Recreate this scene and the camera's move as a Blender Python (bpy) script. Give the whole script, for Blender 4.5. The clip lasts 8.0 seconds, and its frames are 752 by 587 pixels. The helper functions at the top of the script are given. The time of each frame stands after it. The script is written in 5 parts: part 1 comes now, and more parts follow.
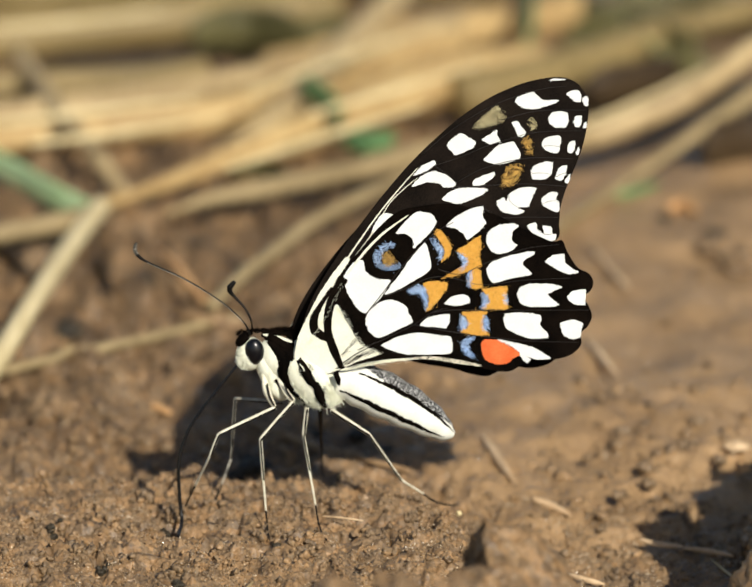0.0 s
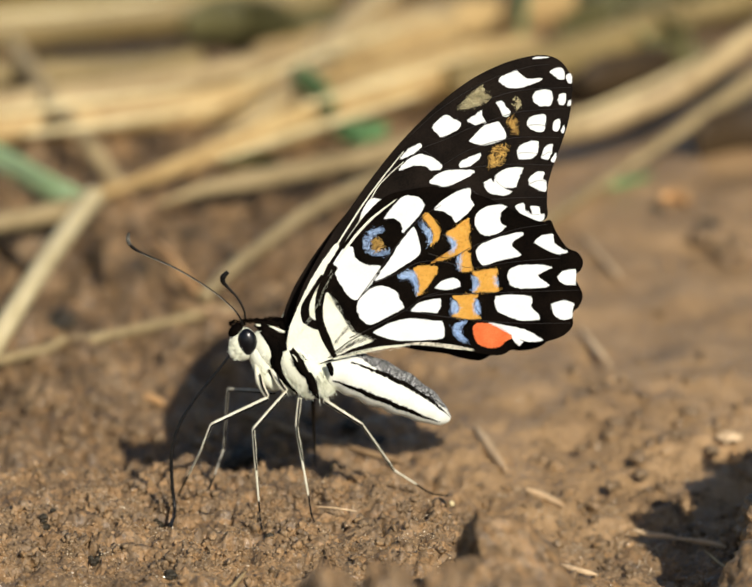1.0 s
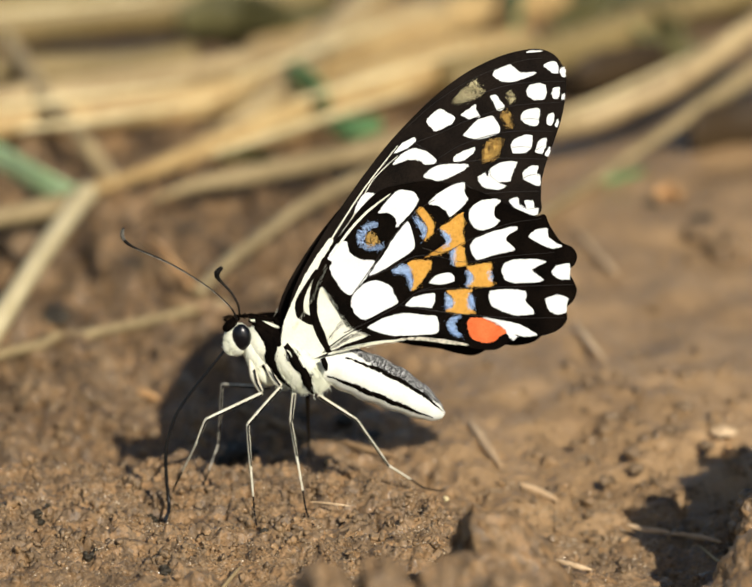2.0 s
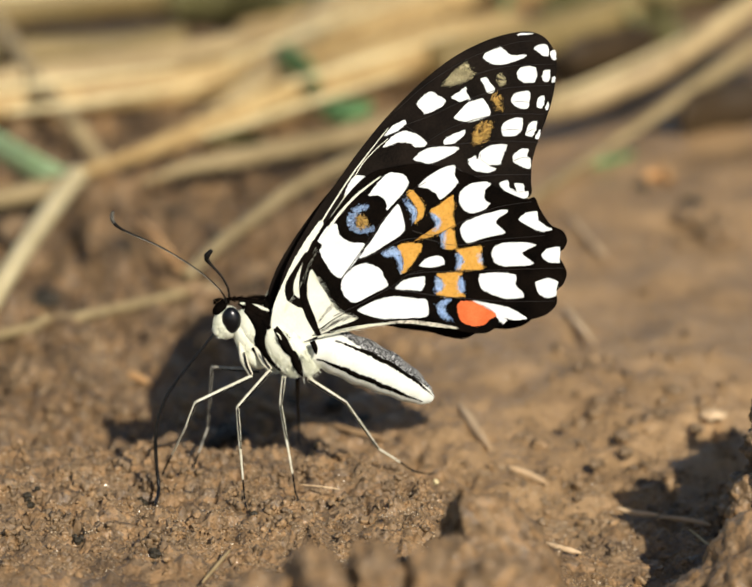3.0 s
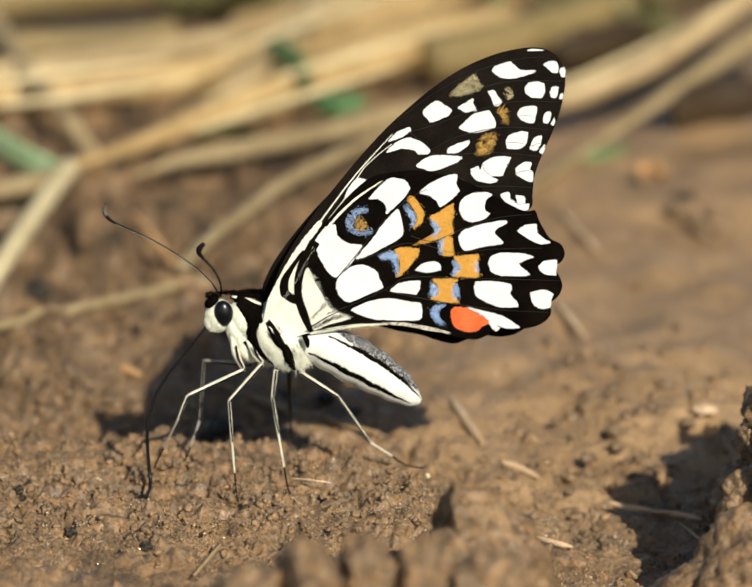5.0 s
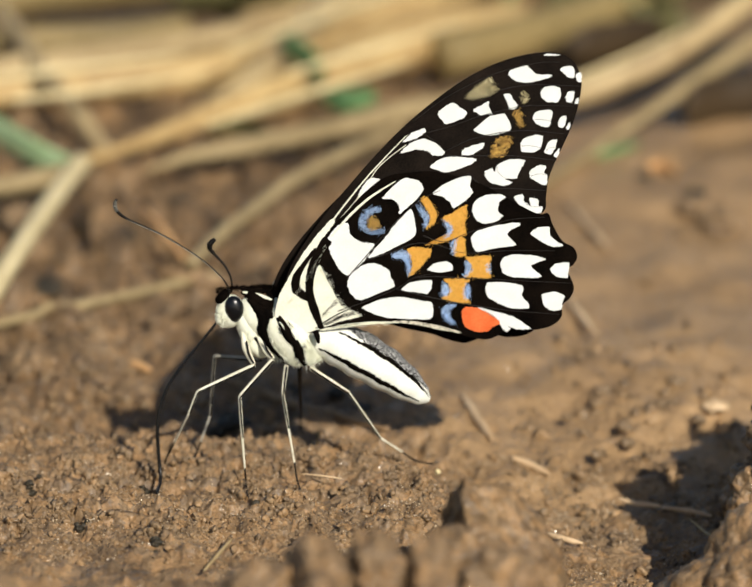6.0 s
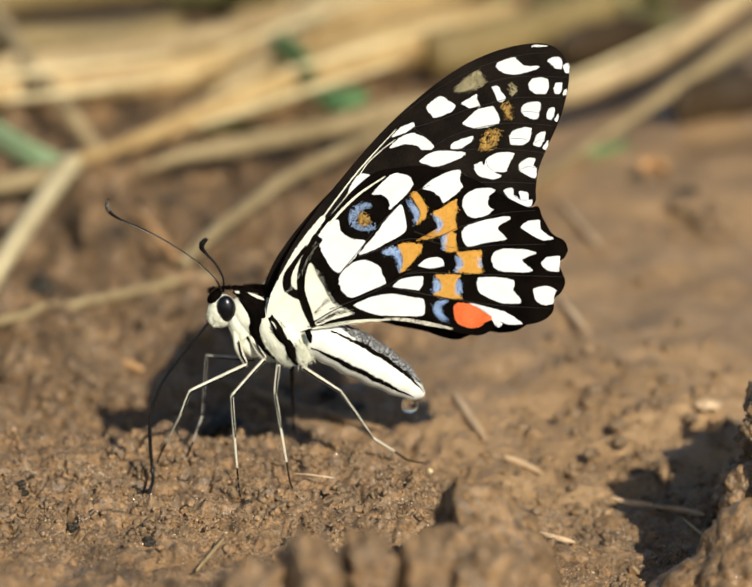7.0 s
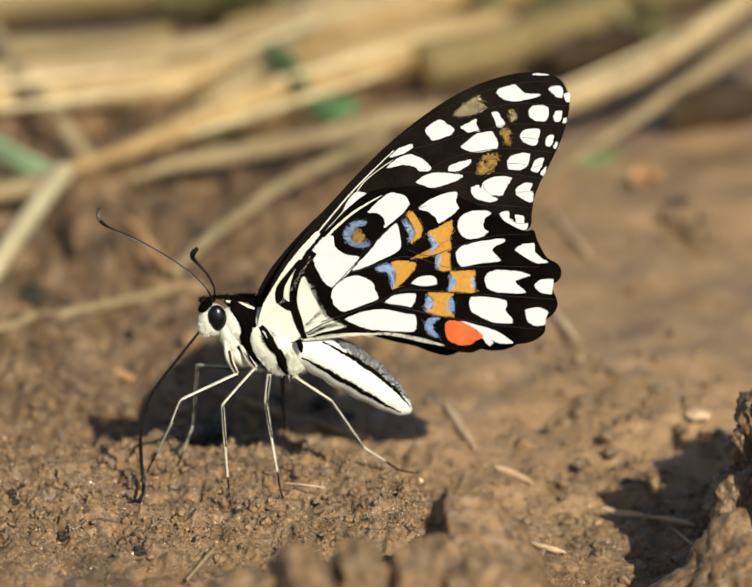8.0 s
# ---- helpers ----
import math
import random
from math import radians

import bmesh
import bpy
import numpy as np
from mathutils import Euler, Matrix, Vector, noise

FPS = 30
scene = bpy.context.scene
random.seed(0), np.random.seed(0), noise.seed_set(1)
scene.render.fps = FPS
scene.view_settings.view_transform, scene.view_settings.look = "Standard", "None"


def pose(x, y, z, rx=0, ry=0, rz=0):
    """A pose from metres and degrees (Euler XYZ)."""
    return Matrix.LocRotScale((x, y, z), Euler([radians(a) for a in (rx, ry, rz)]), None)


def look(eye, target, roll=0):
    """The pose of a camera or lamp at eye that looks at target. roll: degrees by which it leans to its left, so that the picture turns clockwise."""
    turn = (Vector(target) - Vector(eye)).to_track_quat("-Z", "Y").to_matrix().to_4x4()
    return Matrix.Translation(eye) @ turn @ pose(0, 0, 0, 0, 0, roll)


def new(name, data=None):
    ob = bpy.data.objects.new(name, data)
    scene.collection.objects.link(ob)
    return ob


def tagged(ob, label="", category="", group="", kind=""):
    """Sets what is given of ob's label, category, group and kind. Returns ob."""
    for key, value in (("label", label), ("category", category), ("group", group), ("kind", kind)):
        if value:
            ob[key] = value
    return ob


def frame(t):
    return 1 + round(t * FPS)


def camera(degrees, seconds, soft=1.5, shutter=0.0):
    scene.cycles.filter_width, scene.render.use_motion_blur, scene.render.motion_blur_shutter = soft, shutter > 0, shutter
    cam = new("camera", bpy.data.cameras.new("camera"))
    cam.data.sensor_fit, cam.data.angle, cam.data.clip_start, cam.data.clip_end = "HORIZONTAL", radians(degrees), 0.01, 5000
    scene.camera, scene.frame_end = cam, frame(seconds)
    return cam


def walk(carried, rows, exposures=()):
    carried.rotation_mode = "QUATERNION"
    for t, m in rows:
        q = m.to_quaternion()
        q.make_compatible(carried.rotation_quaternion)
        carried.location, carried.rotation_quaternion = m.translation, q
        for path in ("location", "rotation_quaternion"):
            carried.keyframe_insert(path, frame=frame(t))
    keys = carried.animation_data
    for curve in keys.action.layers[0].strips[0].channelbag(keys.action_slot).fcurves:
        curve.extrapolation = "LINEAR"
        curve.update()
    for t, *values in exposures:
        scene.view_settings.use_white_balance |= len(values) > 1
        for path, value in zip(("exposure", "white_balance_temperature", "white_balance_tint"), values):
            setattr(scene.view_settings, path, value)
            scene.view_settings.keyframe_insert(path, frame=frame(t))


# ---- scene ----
MM = 0.001
SUN_TO = Vector((-0.54, 1.32, -1.0)).normalized()

# ---- camera: a long lens that pans slightly from one standpoint ----
AIM = Vector((0.0, 0.0, 0.0283))
FORWARD = Vector((0.0, math.cos(radians(18)), -math.sin(radians(18))))
UPWARD = Vector((0.0, math.sin(radians(18)), math.cos(radians(18))))
EYE = AIM - 0.73 * FORWARD
cam = camera(7.0, 8.0, 1.75)
cam.data.dof.use_dof = True
cam.data.dof.focus_distance = 0.724
cam.data.dof.aperture_fstop = 22.0


def aimed(right, up, lean):
    return look(EYE, AIM + Vector((right * MM, 0, 0)) + UPWARD * (up * MM), lean)


walk(cam, [(t, aimed(right, up, lean)) for t, right, up, lean in (
        (0, 0.00, 0.00, 0.00),
        (0.5, 0.75, -0.58, 0.02),
        (1, 0.84, -1.15, 0.06),
        (2.5, 2.06, -2.62, 0.04),
        (3, 2.73, -3.73, 0.09),
        (3.2, 2.46, -3.70, 0.12),
        (3.3, 2.65, -3.83, 0.13),
        (3.4, 2.78, -3.70, 0.15),
        (3.5, 3.00, -3.63, 0.16),
        (3.6, 2.98, -3.77, 0.15),
        (3.7, 2.99, -3.97, 0.15),
        (3.8, 2.92, -3.97, 0.14),
        (3.9, 3.20, -4.24, 0.13),
        (4, 3.19, -4.86, 0.12),
        (4.1, 3.13, -4.99, 0.14),
        (4.2, 3.26, -4.79, 0.15),
        (4.3, 3.39, -4.79, 0.16),
        (4.4, 3.45, -4.66, 0.18),
        (4.5, 3.57, -4.40, 0.19),
        (4.6, 3.44, -4.46, 0.20),
        (4.7, 3.57, -4.46, 0.21),
        (5.8, 2.84, -4.95, 0.33),
        (5.9, 2.63, -5.16, 0.34),
        (6, 2.41, -4.97, 0.35),
        (6.1, 2.29, -5.16, 0.33),
        (6.2, 2.23, -5.42, 0.31),
        (6.4, 2.93, -5.69, 0.28),
        (6.5, 3.25, -5.43, 0.26),
        (6.6, 3.48, -5.69, 0.26),
        (6.8, 3.34, -5.55, 0.27),
        (6.9, 3.27, -5.14, 0.27),
        (7, 3.36, -5.04, 0.27),
        (7.1, 3.41, -5.08, 0.27),
        (7.2, 3.61, -4.67, 0.26),
        (7.3, 3.75, -4.53, 0.26),
        (7.4, 3.69, -4.53, 0.25),
        (7.5, 3.79, -4.24, 0.25),
        (7.6, 3.95, -4.06, 0.28),
        (7.8, 4.33, -4.07, 0.33),
        (8, 4.43, -3.89, 0.39),
)])

# ---- light ----
world = bpy.data.worlds.new("sky")
scene.world = world
world.use_nodes = True
sky = world.node_tree.nodes.new("ShaderNodeTexSky")
sky.sky_type = "NISHITA"
sky.sun_disc = False
sky.sun_elevation = math.asin(-SUN_TO.z)
sky.sun_rotation = math.atan2(-SUN_TO.x, -SUN_TO.y)
background = world.node_tree.nodes["Background"]
world.node_tree.links.new(sky.outputs[0], background.inputs[0])
background.inputs[1].default_value = 0.075
sun = new("sun", bpy.data.lights.new("sun", "SUN"))
sun.data.energy = 5.0
sun.data.angle = radians(0.6)
sun.data.color = (1.0, 0.93, 0.82)
sun.matrix_world = look((0.6, -1.2, 1.2), Vector((0.6, -1.2, 1.2)) + SUN_TO)
scene.view_settings.exposure = 0.03


# ---- materials ----
def material(name, rough=0.7, metallic=0.0, specular=0.5):
    m = bpy.data.materials.new(name)
    m.use_nodes = True
    b = m.node_tree.nodes["Principled BSDF"]
    b.inputs["Roughness"].default_value = rough
    b.inputs["Metallic"].default_value = metallic
    b.inputs["Specular IOR Level"].default_value = specular
    return m, m.node_tree.nodes, m.node_tree.links, b


def grain(nodes, links, scale, detail=4.0, coords="Object", stretch=None):
    co = nodes.new("ShaderNodeTexCoord")
    n = nodes.new("ShaderNodeTexNoise")
    n.inputs["Scale"].default_value = scale
    n.inputs["Detail"].default_value = detail
    source = co.outputs[coords]
    if stretch:
        mp = nodes.new("ShaderNodeMapping")
        mp.inputs["Scale"].default_value = stretch
        links.new(source, mp.inputs[0])
        source = mp.outputs[0]
    links.new(source, n.inputs["Vector"])
    return n.outputs["Fac"]


def ramp(nodes, links, fac, stops):
    r = nodes.new("ShaderNodeValToRGB")
    els = r.color_ramp.elements
    while len(els) < len(stops):
        els.new(0.5)
    for e, (at, c) in zip(els, stops):
        e.position, e.color = at, (*c, 1)
    links.new(fac, r.inputs[0])
    return r.outputs[0]


def mixed(nodes, links, fac, a, b, mode="MIX"):
    n = nodes.new("ShaderNodeMixRGB")
    n.blend_type = mode
    for k, v in ((0, fac), (1, a), (2, b)):
        if isinstance(v, (int, float)):
            n.inputs[k].default_value = v
        elif isinstance(v, tuple):
            n.inputs[k].default_value = (*v, 1)
        else:
            links.new(v, n.inputs[k])
    return n.outputs[0]


def bump(nodes, links, b, fac, strength, distance):
    n = nodes.new("ShaderNodeBump")
    n.inputs["Strength"].default_value = strength
    n.inputs["Distance"].default_value = distance
    links.new(fac, n.inputs["Height"])
    links.new(n.outputs[0], b.inputs["Normal"])


def soft_surface(name, low, high, fine, coarse, rough=0.75, relief=0.00003, specular=0.3, stretch=None):
    """Two tones mixed by noise at two scales, with a fine relief."""
    m, nodes, links, b = material(name, rough, 0.0, specular)
    f, c = grain(nodes, links, fine, 3, stretch=stretch), grain(nodes, links, coarse, 3)
    both = mixed(nodes, links, 0.5, f, c)
    links.new(ramp(nodes, links, both, [(0.35, low), (0.65, high)]), b.inputs["Base Color"])
    bump(nodes, links, b, f, 0.5, relief)
    return m


def speckled(name, low, high, scale, cut, width=0.06, rough=0.7):
    """Loose coloured scales over a dark ground."""
    m, nodes, links, b = material(name, rough, 0.0, 0.2)
    f = grain(nodes, links, scale, 2)
    tone = grain(nodes, links, scale * 0.3, 2)
    lit = mixed(nodes, links, tone, tuple(0.75 * v for v in high), high)
    n = nodes.new("ShaderNodeMapRange")
    n.inputs[1].default_value, n.inputs[2].default_value = cut - width, cut + width
    links.new(f, n.inputs[0])
    links.new(mixed(nodes, links, n.outputs[0], low, lit), b.inputs["Base Color"])
    bump(nodes, links, b, f, 0.5, 0.00003)
    return m


BLACK = soft_surface("black_scales", (0.0006, 0.0006, 0.0006), (0.0075, 0.0050, 0.0034), 7000, 260, 0.85, 0.00002, 0.02)
BLACK_BROWN = soft_surface("brown_black_scales", (0.003, 0.0024, 0.002), (0.016, 0.0115, 0.0085), 7000, 260, 0.8, 0.00002, 0.05)
VEIN = soft_surface("vein_brown", (0.004, 0.0035, 0.003), (0.018, 0.013, 0.010), 5000, 400, 0.6, 0.00001, 0.2)
WHITE = soft_surface("white_scales", (0.68, 0.70, 0.67), (0.76, 0.78, 0.775), 7000, 400, 0.7, 0.00002, 0.2)
CREAM = soft_surface("cream_scales", (0.72, 0.72, 0.56), (0.80, 0.80, 0.68), 5000, 500, 0.8, 0.00004, 0.2)
ORANGE = speckled("orange_scales", (0.20, 0.10, 0.012), (0.70, 0.36, 0.055), 6500, 0.36, 0.1)
HORN_SHINY = soft_surface("shiny_horn", (0.003, 0.003, 0.003), (0.010, 0.009, 0.008), 5000, 400, 0.35, 0.00001, 0.3)
BLUE_FLECK = soft_surface("blue_fleck", (0.22, 0.37, 0.68), (0.46, 0.62, 0.88), 5000, 900, 0.6, 0.00001, 0.3)
ORANGE_FLECK = soft_surface("orange_fleck", (0.52, 0.27, 0.04), (0.76, 0.44, 0.10), 5000, 900, 0.6, 0.00001, 0.3)
GOLD_FLECK = soft_surface("gold_fleck", (0.55, 0.30, 0.06), (0.84, 0.54, 0.14), 5000, 900, 0.6, 0.00001, 0.3)
PALE_FLECK = soft_surface("pale_fleck", (0.48, 0.40, 0.20), (0.76, 0.68, 0.40), 5000, 900, 0.6, 0.00001, 0.3)
RED = soft_surface("red_scales", (0.62, 0.10, 0.02), (0.82, 0.19, 0.06), 6000, 700, 0.7, 0.00003, 0.2)
DUST = speckled("grey_dust", (0.012, 0.012, 0.012), (0.62, 0.62, 0.60), 5200, 0.545, 0.05)
GREY_FOLD = speckled("grey_fold", (0.10, 0.09, 0.07), (0.70, 0.66, 0.52), 3600, 0.45, 0.12)
EYE_BLACK = soft_surface("eye_black", (0.001, 0.001, 0.0015), (0.004, 0.004, 0.006), 9000, 500, 0.28, 0.00001, 0.5)
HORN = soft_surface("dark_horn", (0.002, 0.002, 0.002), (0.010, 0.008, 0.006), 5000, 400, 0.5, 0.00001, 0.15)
FUZZ = soft_surface("cream_fuzz", (0.70, 0.71, 0.55), (0.80, 0.81, 0.68), 4000, 600, 0.85, 0.00003, 0.15)
ABDOMEN = soft_surface("abdomen_scales", (0.72, 0.73, 0.63), (0.81, 0.82, 0.74), 4000, 600, 0.85, 0.00003, 0.15)
LEG_PALE = soft_surface("pale_leg", (0.55, 0.52, 0.38), (0.82, 0.79, 0.64), 4000, 500, 0.6, 0.00001, 0.3)


def cells(nodes, links, scale):
    """Grains: how far a point is from its grain's middle, and a random value for each grain."""
    co = nodes.new("ShaderNodeTexCoord")
    warp = nodes.new("ShaderNodeTexNoise")
    warp.inputs["Scale"].default_value = scale * 0.8
    links.new(co.outputs["Object"], warp.inputs["Vector"])
    shift = nodes.new("ShaderNodeVectorMath")
    shift.operation = "MULTIPLY_ADD"
    shift.inputs[1].default_value = [0.5 / scale] * 3
    links.new(warp.outputs["Color"], shift.inputs[0])
    links.new(co.outputs["Object"], shift.inputs[2])
    v = nodes.new("ShaderNodeTexVoronoi")
    v.inputs["Scale"].default_value = scale
    links.new(shift.outputs[0], v.inputs["Vector"])
    one = nodes.new("ShaderNodeSeparateColor")
    links.new(v.outputs["Color"], one.inputs[0])
    return v.outputs["Distance"], one.outputs[0]


def soil_material(name, low, mid, high, wet=0.5):
    """Damp earth: clumps of small grains in patches of grey and yellow, some wet and shiny."""
    m, nodes, links, b = material(name, 0.8, 0.0, 0.5)
    big, small, tiny = grain(nodes, links, 80, 5), grain(nodes, links, 450, 5), grain(nodes, links, 2000, 6)
    far, lot = cells(nodes, links, 3000)
    clump, share = cells(nodes, links, 900)
    tone = mixed(nodes, links, 0.45, small, big)
    tone = mixed(nodes, links, 0.10, mixed(nodes, links, 0.16, mixed(nodes, links, 0.25, tone, tiny), lot), share)
    colour = ramp(nodes, links, tone, [(0.36, low), (0.5, mid), (0.64, high)])
    hue = ramp(nodes, links, mixed(nodes, links, 0.4, grain(nodes, links, 170, 3), share),
               [(0.38, (0.82, 0.87, 0.98)), (0.5, (1.02, 1.0, 0.96)), (0.62, (1.14, 0.98, 0.76))])
    colour = mixed(nodes, links, 0.5, colour, hue, "MULTIPLY")
    stain = nodes.new("ShaderNodeMapRange")
    stain.inputs[1].default_value, stain.inputs[2].default_value = 0.52, 0.66
    stain.inputs[4].default_value = 0.55
    links.new(mixed(nodes, links, 0.45, grain(nodes, links, 210, 5), tiny), stain.inputs[0])
    colour = mixed(nodes, links, stain.outputs[0], colour, low)
    humus = nodes.new("ShaderNodeMapRange")
    humus.inputs[1].default_value, humus.inputs[2].default_value = 0.50, 0.66
    humus.inputs[4].default_value = 0.6
    links.new(mixed(nodes, links, 0.25, grain(nodes, links, 95, 4), small), humus.inputs[0])
    colour = mixed(nodes, links, humus.outputs[0], colour, tuple(0.6 * v for v in low))
    # ragged patches behind the clod, multiplied to a deeper tone
    darken = nodes.new("ShaderNodeAttribute")
    darken.attribute_name = "darker"
    colour = mixed(nodes, links, darken.outputs["Fac"], colour, mixed(nodes, links, 1.0, colour, (0.62, 0.60, 0.56), "MULTIPLY"))
    crust = nodes.new("ShaderNodeAttribute")
    crust.attribute_name = "crust"
    pale = ramp(nodes, links, mixed(nodes, links, 0.4, big, small), [(0.36, (0.215, 0.133, 0.062)), (0.5, (0.318, 0.199, 0.092)), (0.64, (0.385, 0.246, 0.120))])
    links.new(mixed(nodes, links, crust.outputs["Fac"], colour, pale), b.inputs["Base Color"])
    r = nodes.new("ShaderNodeMapRange")
    r.inputs[1].default_value, r.inputs[2].default_value = 0.1, 0.75
    r.inputs[3].default_value, r.inputs[4].default_value = 0.85 - wet, 0.9
    links.new(mixed(nodes, links, 0.5, lot, small), r.inputs[0])
    links.new(r.outputs[0], b.inputs["Roughness"])
    film = nodes.new("ShaderNodeMapRange")
    film.inputs[1].default_value, film.inputs[2].default_value = 0.48, 0.62
    film.inputs[4].default_value = wet
    links.new(mixed(nodes, links, 0.4, grain(nodes, links, 240, 4), lot), film.inputs[0])
    sheen = nodes.new("ShaderNodeMath")
    sheen.operation = "MULTIPLY_ADD"
    sheen.inputs[1].default_value = 0.10
    links.new(crust.outputs["Fac"], sheen.inputs[0])
    links.new(film.outputs[0], sheen.inputs[2])
    links.new(sheen.outputs[0], b.inputs["Coat Weight"])
    b.inputs["Coat Roughness"].default_value = 0.16
    flip = nodes.new("ShaderNodeInvert")
    dome = nodes.new("ShaderNodeMath")
    dome.operation = "POWER"
    dome.inputs[1].default_value = 2.2
    links.new(mixed(nodes, links, 0.35, far, clump), dome.inputs[0])
    links.new(dome.outputs[0], flip.inputs["Color"])
    relief = mixed(nodes, links, 0.55, mixed(nodes, links, 0.8, flip.outputs[0], small), tiny)
    bump(nodes, links, b, relief, 0.75, 0.0006)
    links.new(b.inputs["Normal"].links[0].from_socket, b.inputs["Coat Normal"])
    return m


# pale leg tone darkened for the far foreleg's shade; also antenna marks
PALE_DIMMED = soft_surface("dimmed_pale", (0.22, 0.20, 0.16), (0.42, 0.40, 0.33), 4000, 500, 0.6, 0.00001, 0.2)
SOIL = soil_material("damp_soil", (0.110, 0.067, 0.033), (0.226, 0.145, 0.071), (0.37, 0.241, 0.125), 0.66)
CRUMB = soil_material("soil_crumb", (0.115, 0.073, 0.036), (0.234, 0.154, 0.078), (0.39, 0.262, 0.138), 0.68)

# near-black tone for humus crumbs and for shade in pits
HUMUS_PIT_SHADE = soil_material("humus_pit_shade", (0.010, 0.008, 0.004), (0.030, 0.023, 0.010), (0.075, 0.056, 0.028), 0.5)


def sand_material():
    """Quartz grains: most brown or tan, a few nearly white, all a little glossy."""
    m, nodes, links, b = material("sand_grain", 0.22, 0.0, 0.7)
    each = nodes.new("ShaderNodeNewGeometry")
    tone = mixed(nodes, links, 0.25, each.outputs["Random Per Island"], grain(nodes, links, 3000, 3))
    links.new(ramp(nodes, links, tone, [(0.0, (0.14, 0.085, 0.04)), (0.35, (0.27, 0.17, 0.08)), (0.62, (0.42, 0.29, 0.15)), (0.80, (0.62, 0.52, 0.38))]), b.inputs["Base Color"])
    return m


SAND = sand_material()


def fibre(name, low, high, rough=0.55):
    m, nodes, links, b = material(name, rough, 0.0, 0.4)
    f = grain(nodes, links, 900, 4, stretch=(1.0, 0.05, 1.0))
    c = grain(nodes, links, 60, 3)
    links.new(ramp(nodes, links, mixed(nodes, links, 0.5, f, c), [(0.36, low), (0.62, high)]), b.inputs["Base Color"])
    bump(nodes, links, b, f, 0.5, 0.0002)
    return m


STRAW = fibre("dry_straw", (0.28, 0.170, 0.062), (0.60, 0.43, 0.190))
STRAW_PALE = fibre("pale_straw", (0.26, 0.18, 0.085), (0.50, 0.38, 0.195))
STRAW_BROWN = fibre("brown_straw", (0.17, 0.10, 0.045), (0.34, 0.22, 0.11))
CHIP = fibre("straw_chip", (0.46, 0.31, 0.17), (0.80, 0.60, 0.37))
LEAF_TAN = fibre("tan_dry_leaf", (0.40, 0.21, 0.08), (0.66, 0.39, 0.17))
GREEN = fibre("green_blade", (0.32, 0.47, 0.21), (0.52, 0.68, 0.39))
CHAFF = fibre("chaff", (0.50, 0.40, 0.20), (0.74, 0.62, 0.36))
DEEP_GREEN = fibre("deep_green_leaf", (0.05, 0.13, 0.045), (0.13, 0.26, 0.10))
GREEN_PALE = fibre("pale_green_leaf", (0.32, 0.29, 0.10), (0.54, 0.48, 0.21))
STRAW_DULL = fibre("dull_straw", (0.20, 0.145, 0.068), (0.38, 0.29, 0.148))
OLIVE_TAN = fibre("olive_tan_straw", (0.14, 0.10, 0.035), (0.30, 0.22, 0.09))
# near-black leaf tone standing for shade among the straw
SHADE_LEAF = fibre("shade_leaf", (0.022, 0.013, 0.005), (0.055, 0.034, 0.014))
OLIVE = fibre("olive_blade", (0.055, 0.05, 0.016), (0.125, 0.11, 0.04))


# ---- helpers for meshes ----
def part(name, bm, mat, parent, label=""):
    me = bpy.data.meshes.new(name)
    bmesh.ops.recalc_face_normals(bm, faces=bm.faces)
    bm.to_mesh(me)
    bm.free()
    me.materials.append(mat)
    ob = new(name, me)
    if parent:
        ob.parent = parent
    return tagged(ob, label)


def smooth(ob):
    ob.data.polygons.foreach_set("use_smooth", [True] * len(ob.data.polygons))
    return ob


def spline(points, steps, closed=False, pull=0.5):
    """Points on a Catmull-Rom curve through the control points; pull: how round it runs."""
    pts = [Vector(p) for p in points]
    n, out = len(pts), []
    for i in range(n if closed else n - 1):
        a, b, c, d = (pts[(i + k) % n] if closed else pts[min(max(i + k, 0), n - 1)] for k in (-1, 0, 1, 2))
        for j in range(steps):
            t = j / steps
            out.append((2 * t ** 3 - 3 * t * t + 1) * b + (t ** 3 - 2 * t * t + t) * pull * (c - a)
                       + (3 * t * t - 2 * t ** 3) * c + (t ** 3 - t * t) * pull * (d - b))
    return out if closed else out + [pts[-1]]


def tube(bm, path, radii, sides=8, flat=1.0, start=0.0, sweep=2 * math.pi):
    """A tube (or part of one) along a path, with a radius at every point."""
    rings, up = [], Vector((0, 0, 1))
    for i, p in enumerate(path):
        way = (path[min(i + 1, len(path) - 1)] - path[max(i - 1, 0)]).normalized()
        side = way.cross(up)
        if side.length < 0.1:
            side = way.cross(Vector((0, 1, 0)))
        side.normalize()
        top = side.cross(way)
        count = sides if sweep > 6.2 else sides + 1
        rings.append([bm.verts.new(p + radii[i] * (math.cos(start + sweep * k / sides) * side * flat + math.sin(start + sweep * k / sides) * top))
                      for k in range(count)])
    for a, b in zip(rings, rings[1:]):
        for k in range(len(a) if sweep > 6.2 else len(a) - 1):
            bm.faces.new((a[k], a[(k + 1) % len(a)], b[(k + 1) % len(a)], b[k]))
    if sweep > 6.2:
        bm.faces.new(rings[0])
        bm.faces.new(rings[-1])
    return rings


def taper(values, count):
    """Values spread evenly over count points."""
    return [float(np.interp(i / (count - 1), np.linspace(0, 1, len(values)), values)) for i in range(count)]


def limb(name, points, radii, mat, parent, label="", sides=8, steps=5, flat=1.0):
    path = spline([[v * MM for v in p] for p in points], steps)
    bm = bmesh.new()
    tube(bm, path, [r * MM for r in taper(radii, len(path))], sides, flat)
    return smooth(part(name, bm, mat, parent, label))


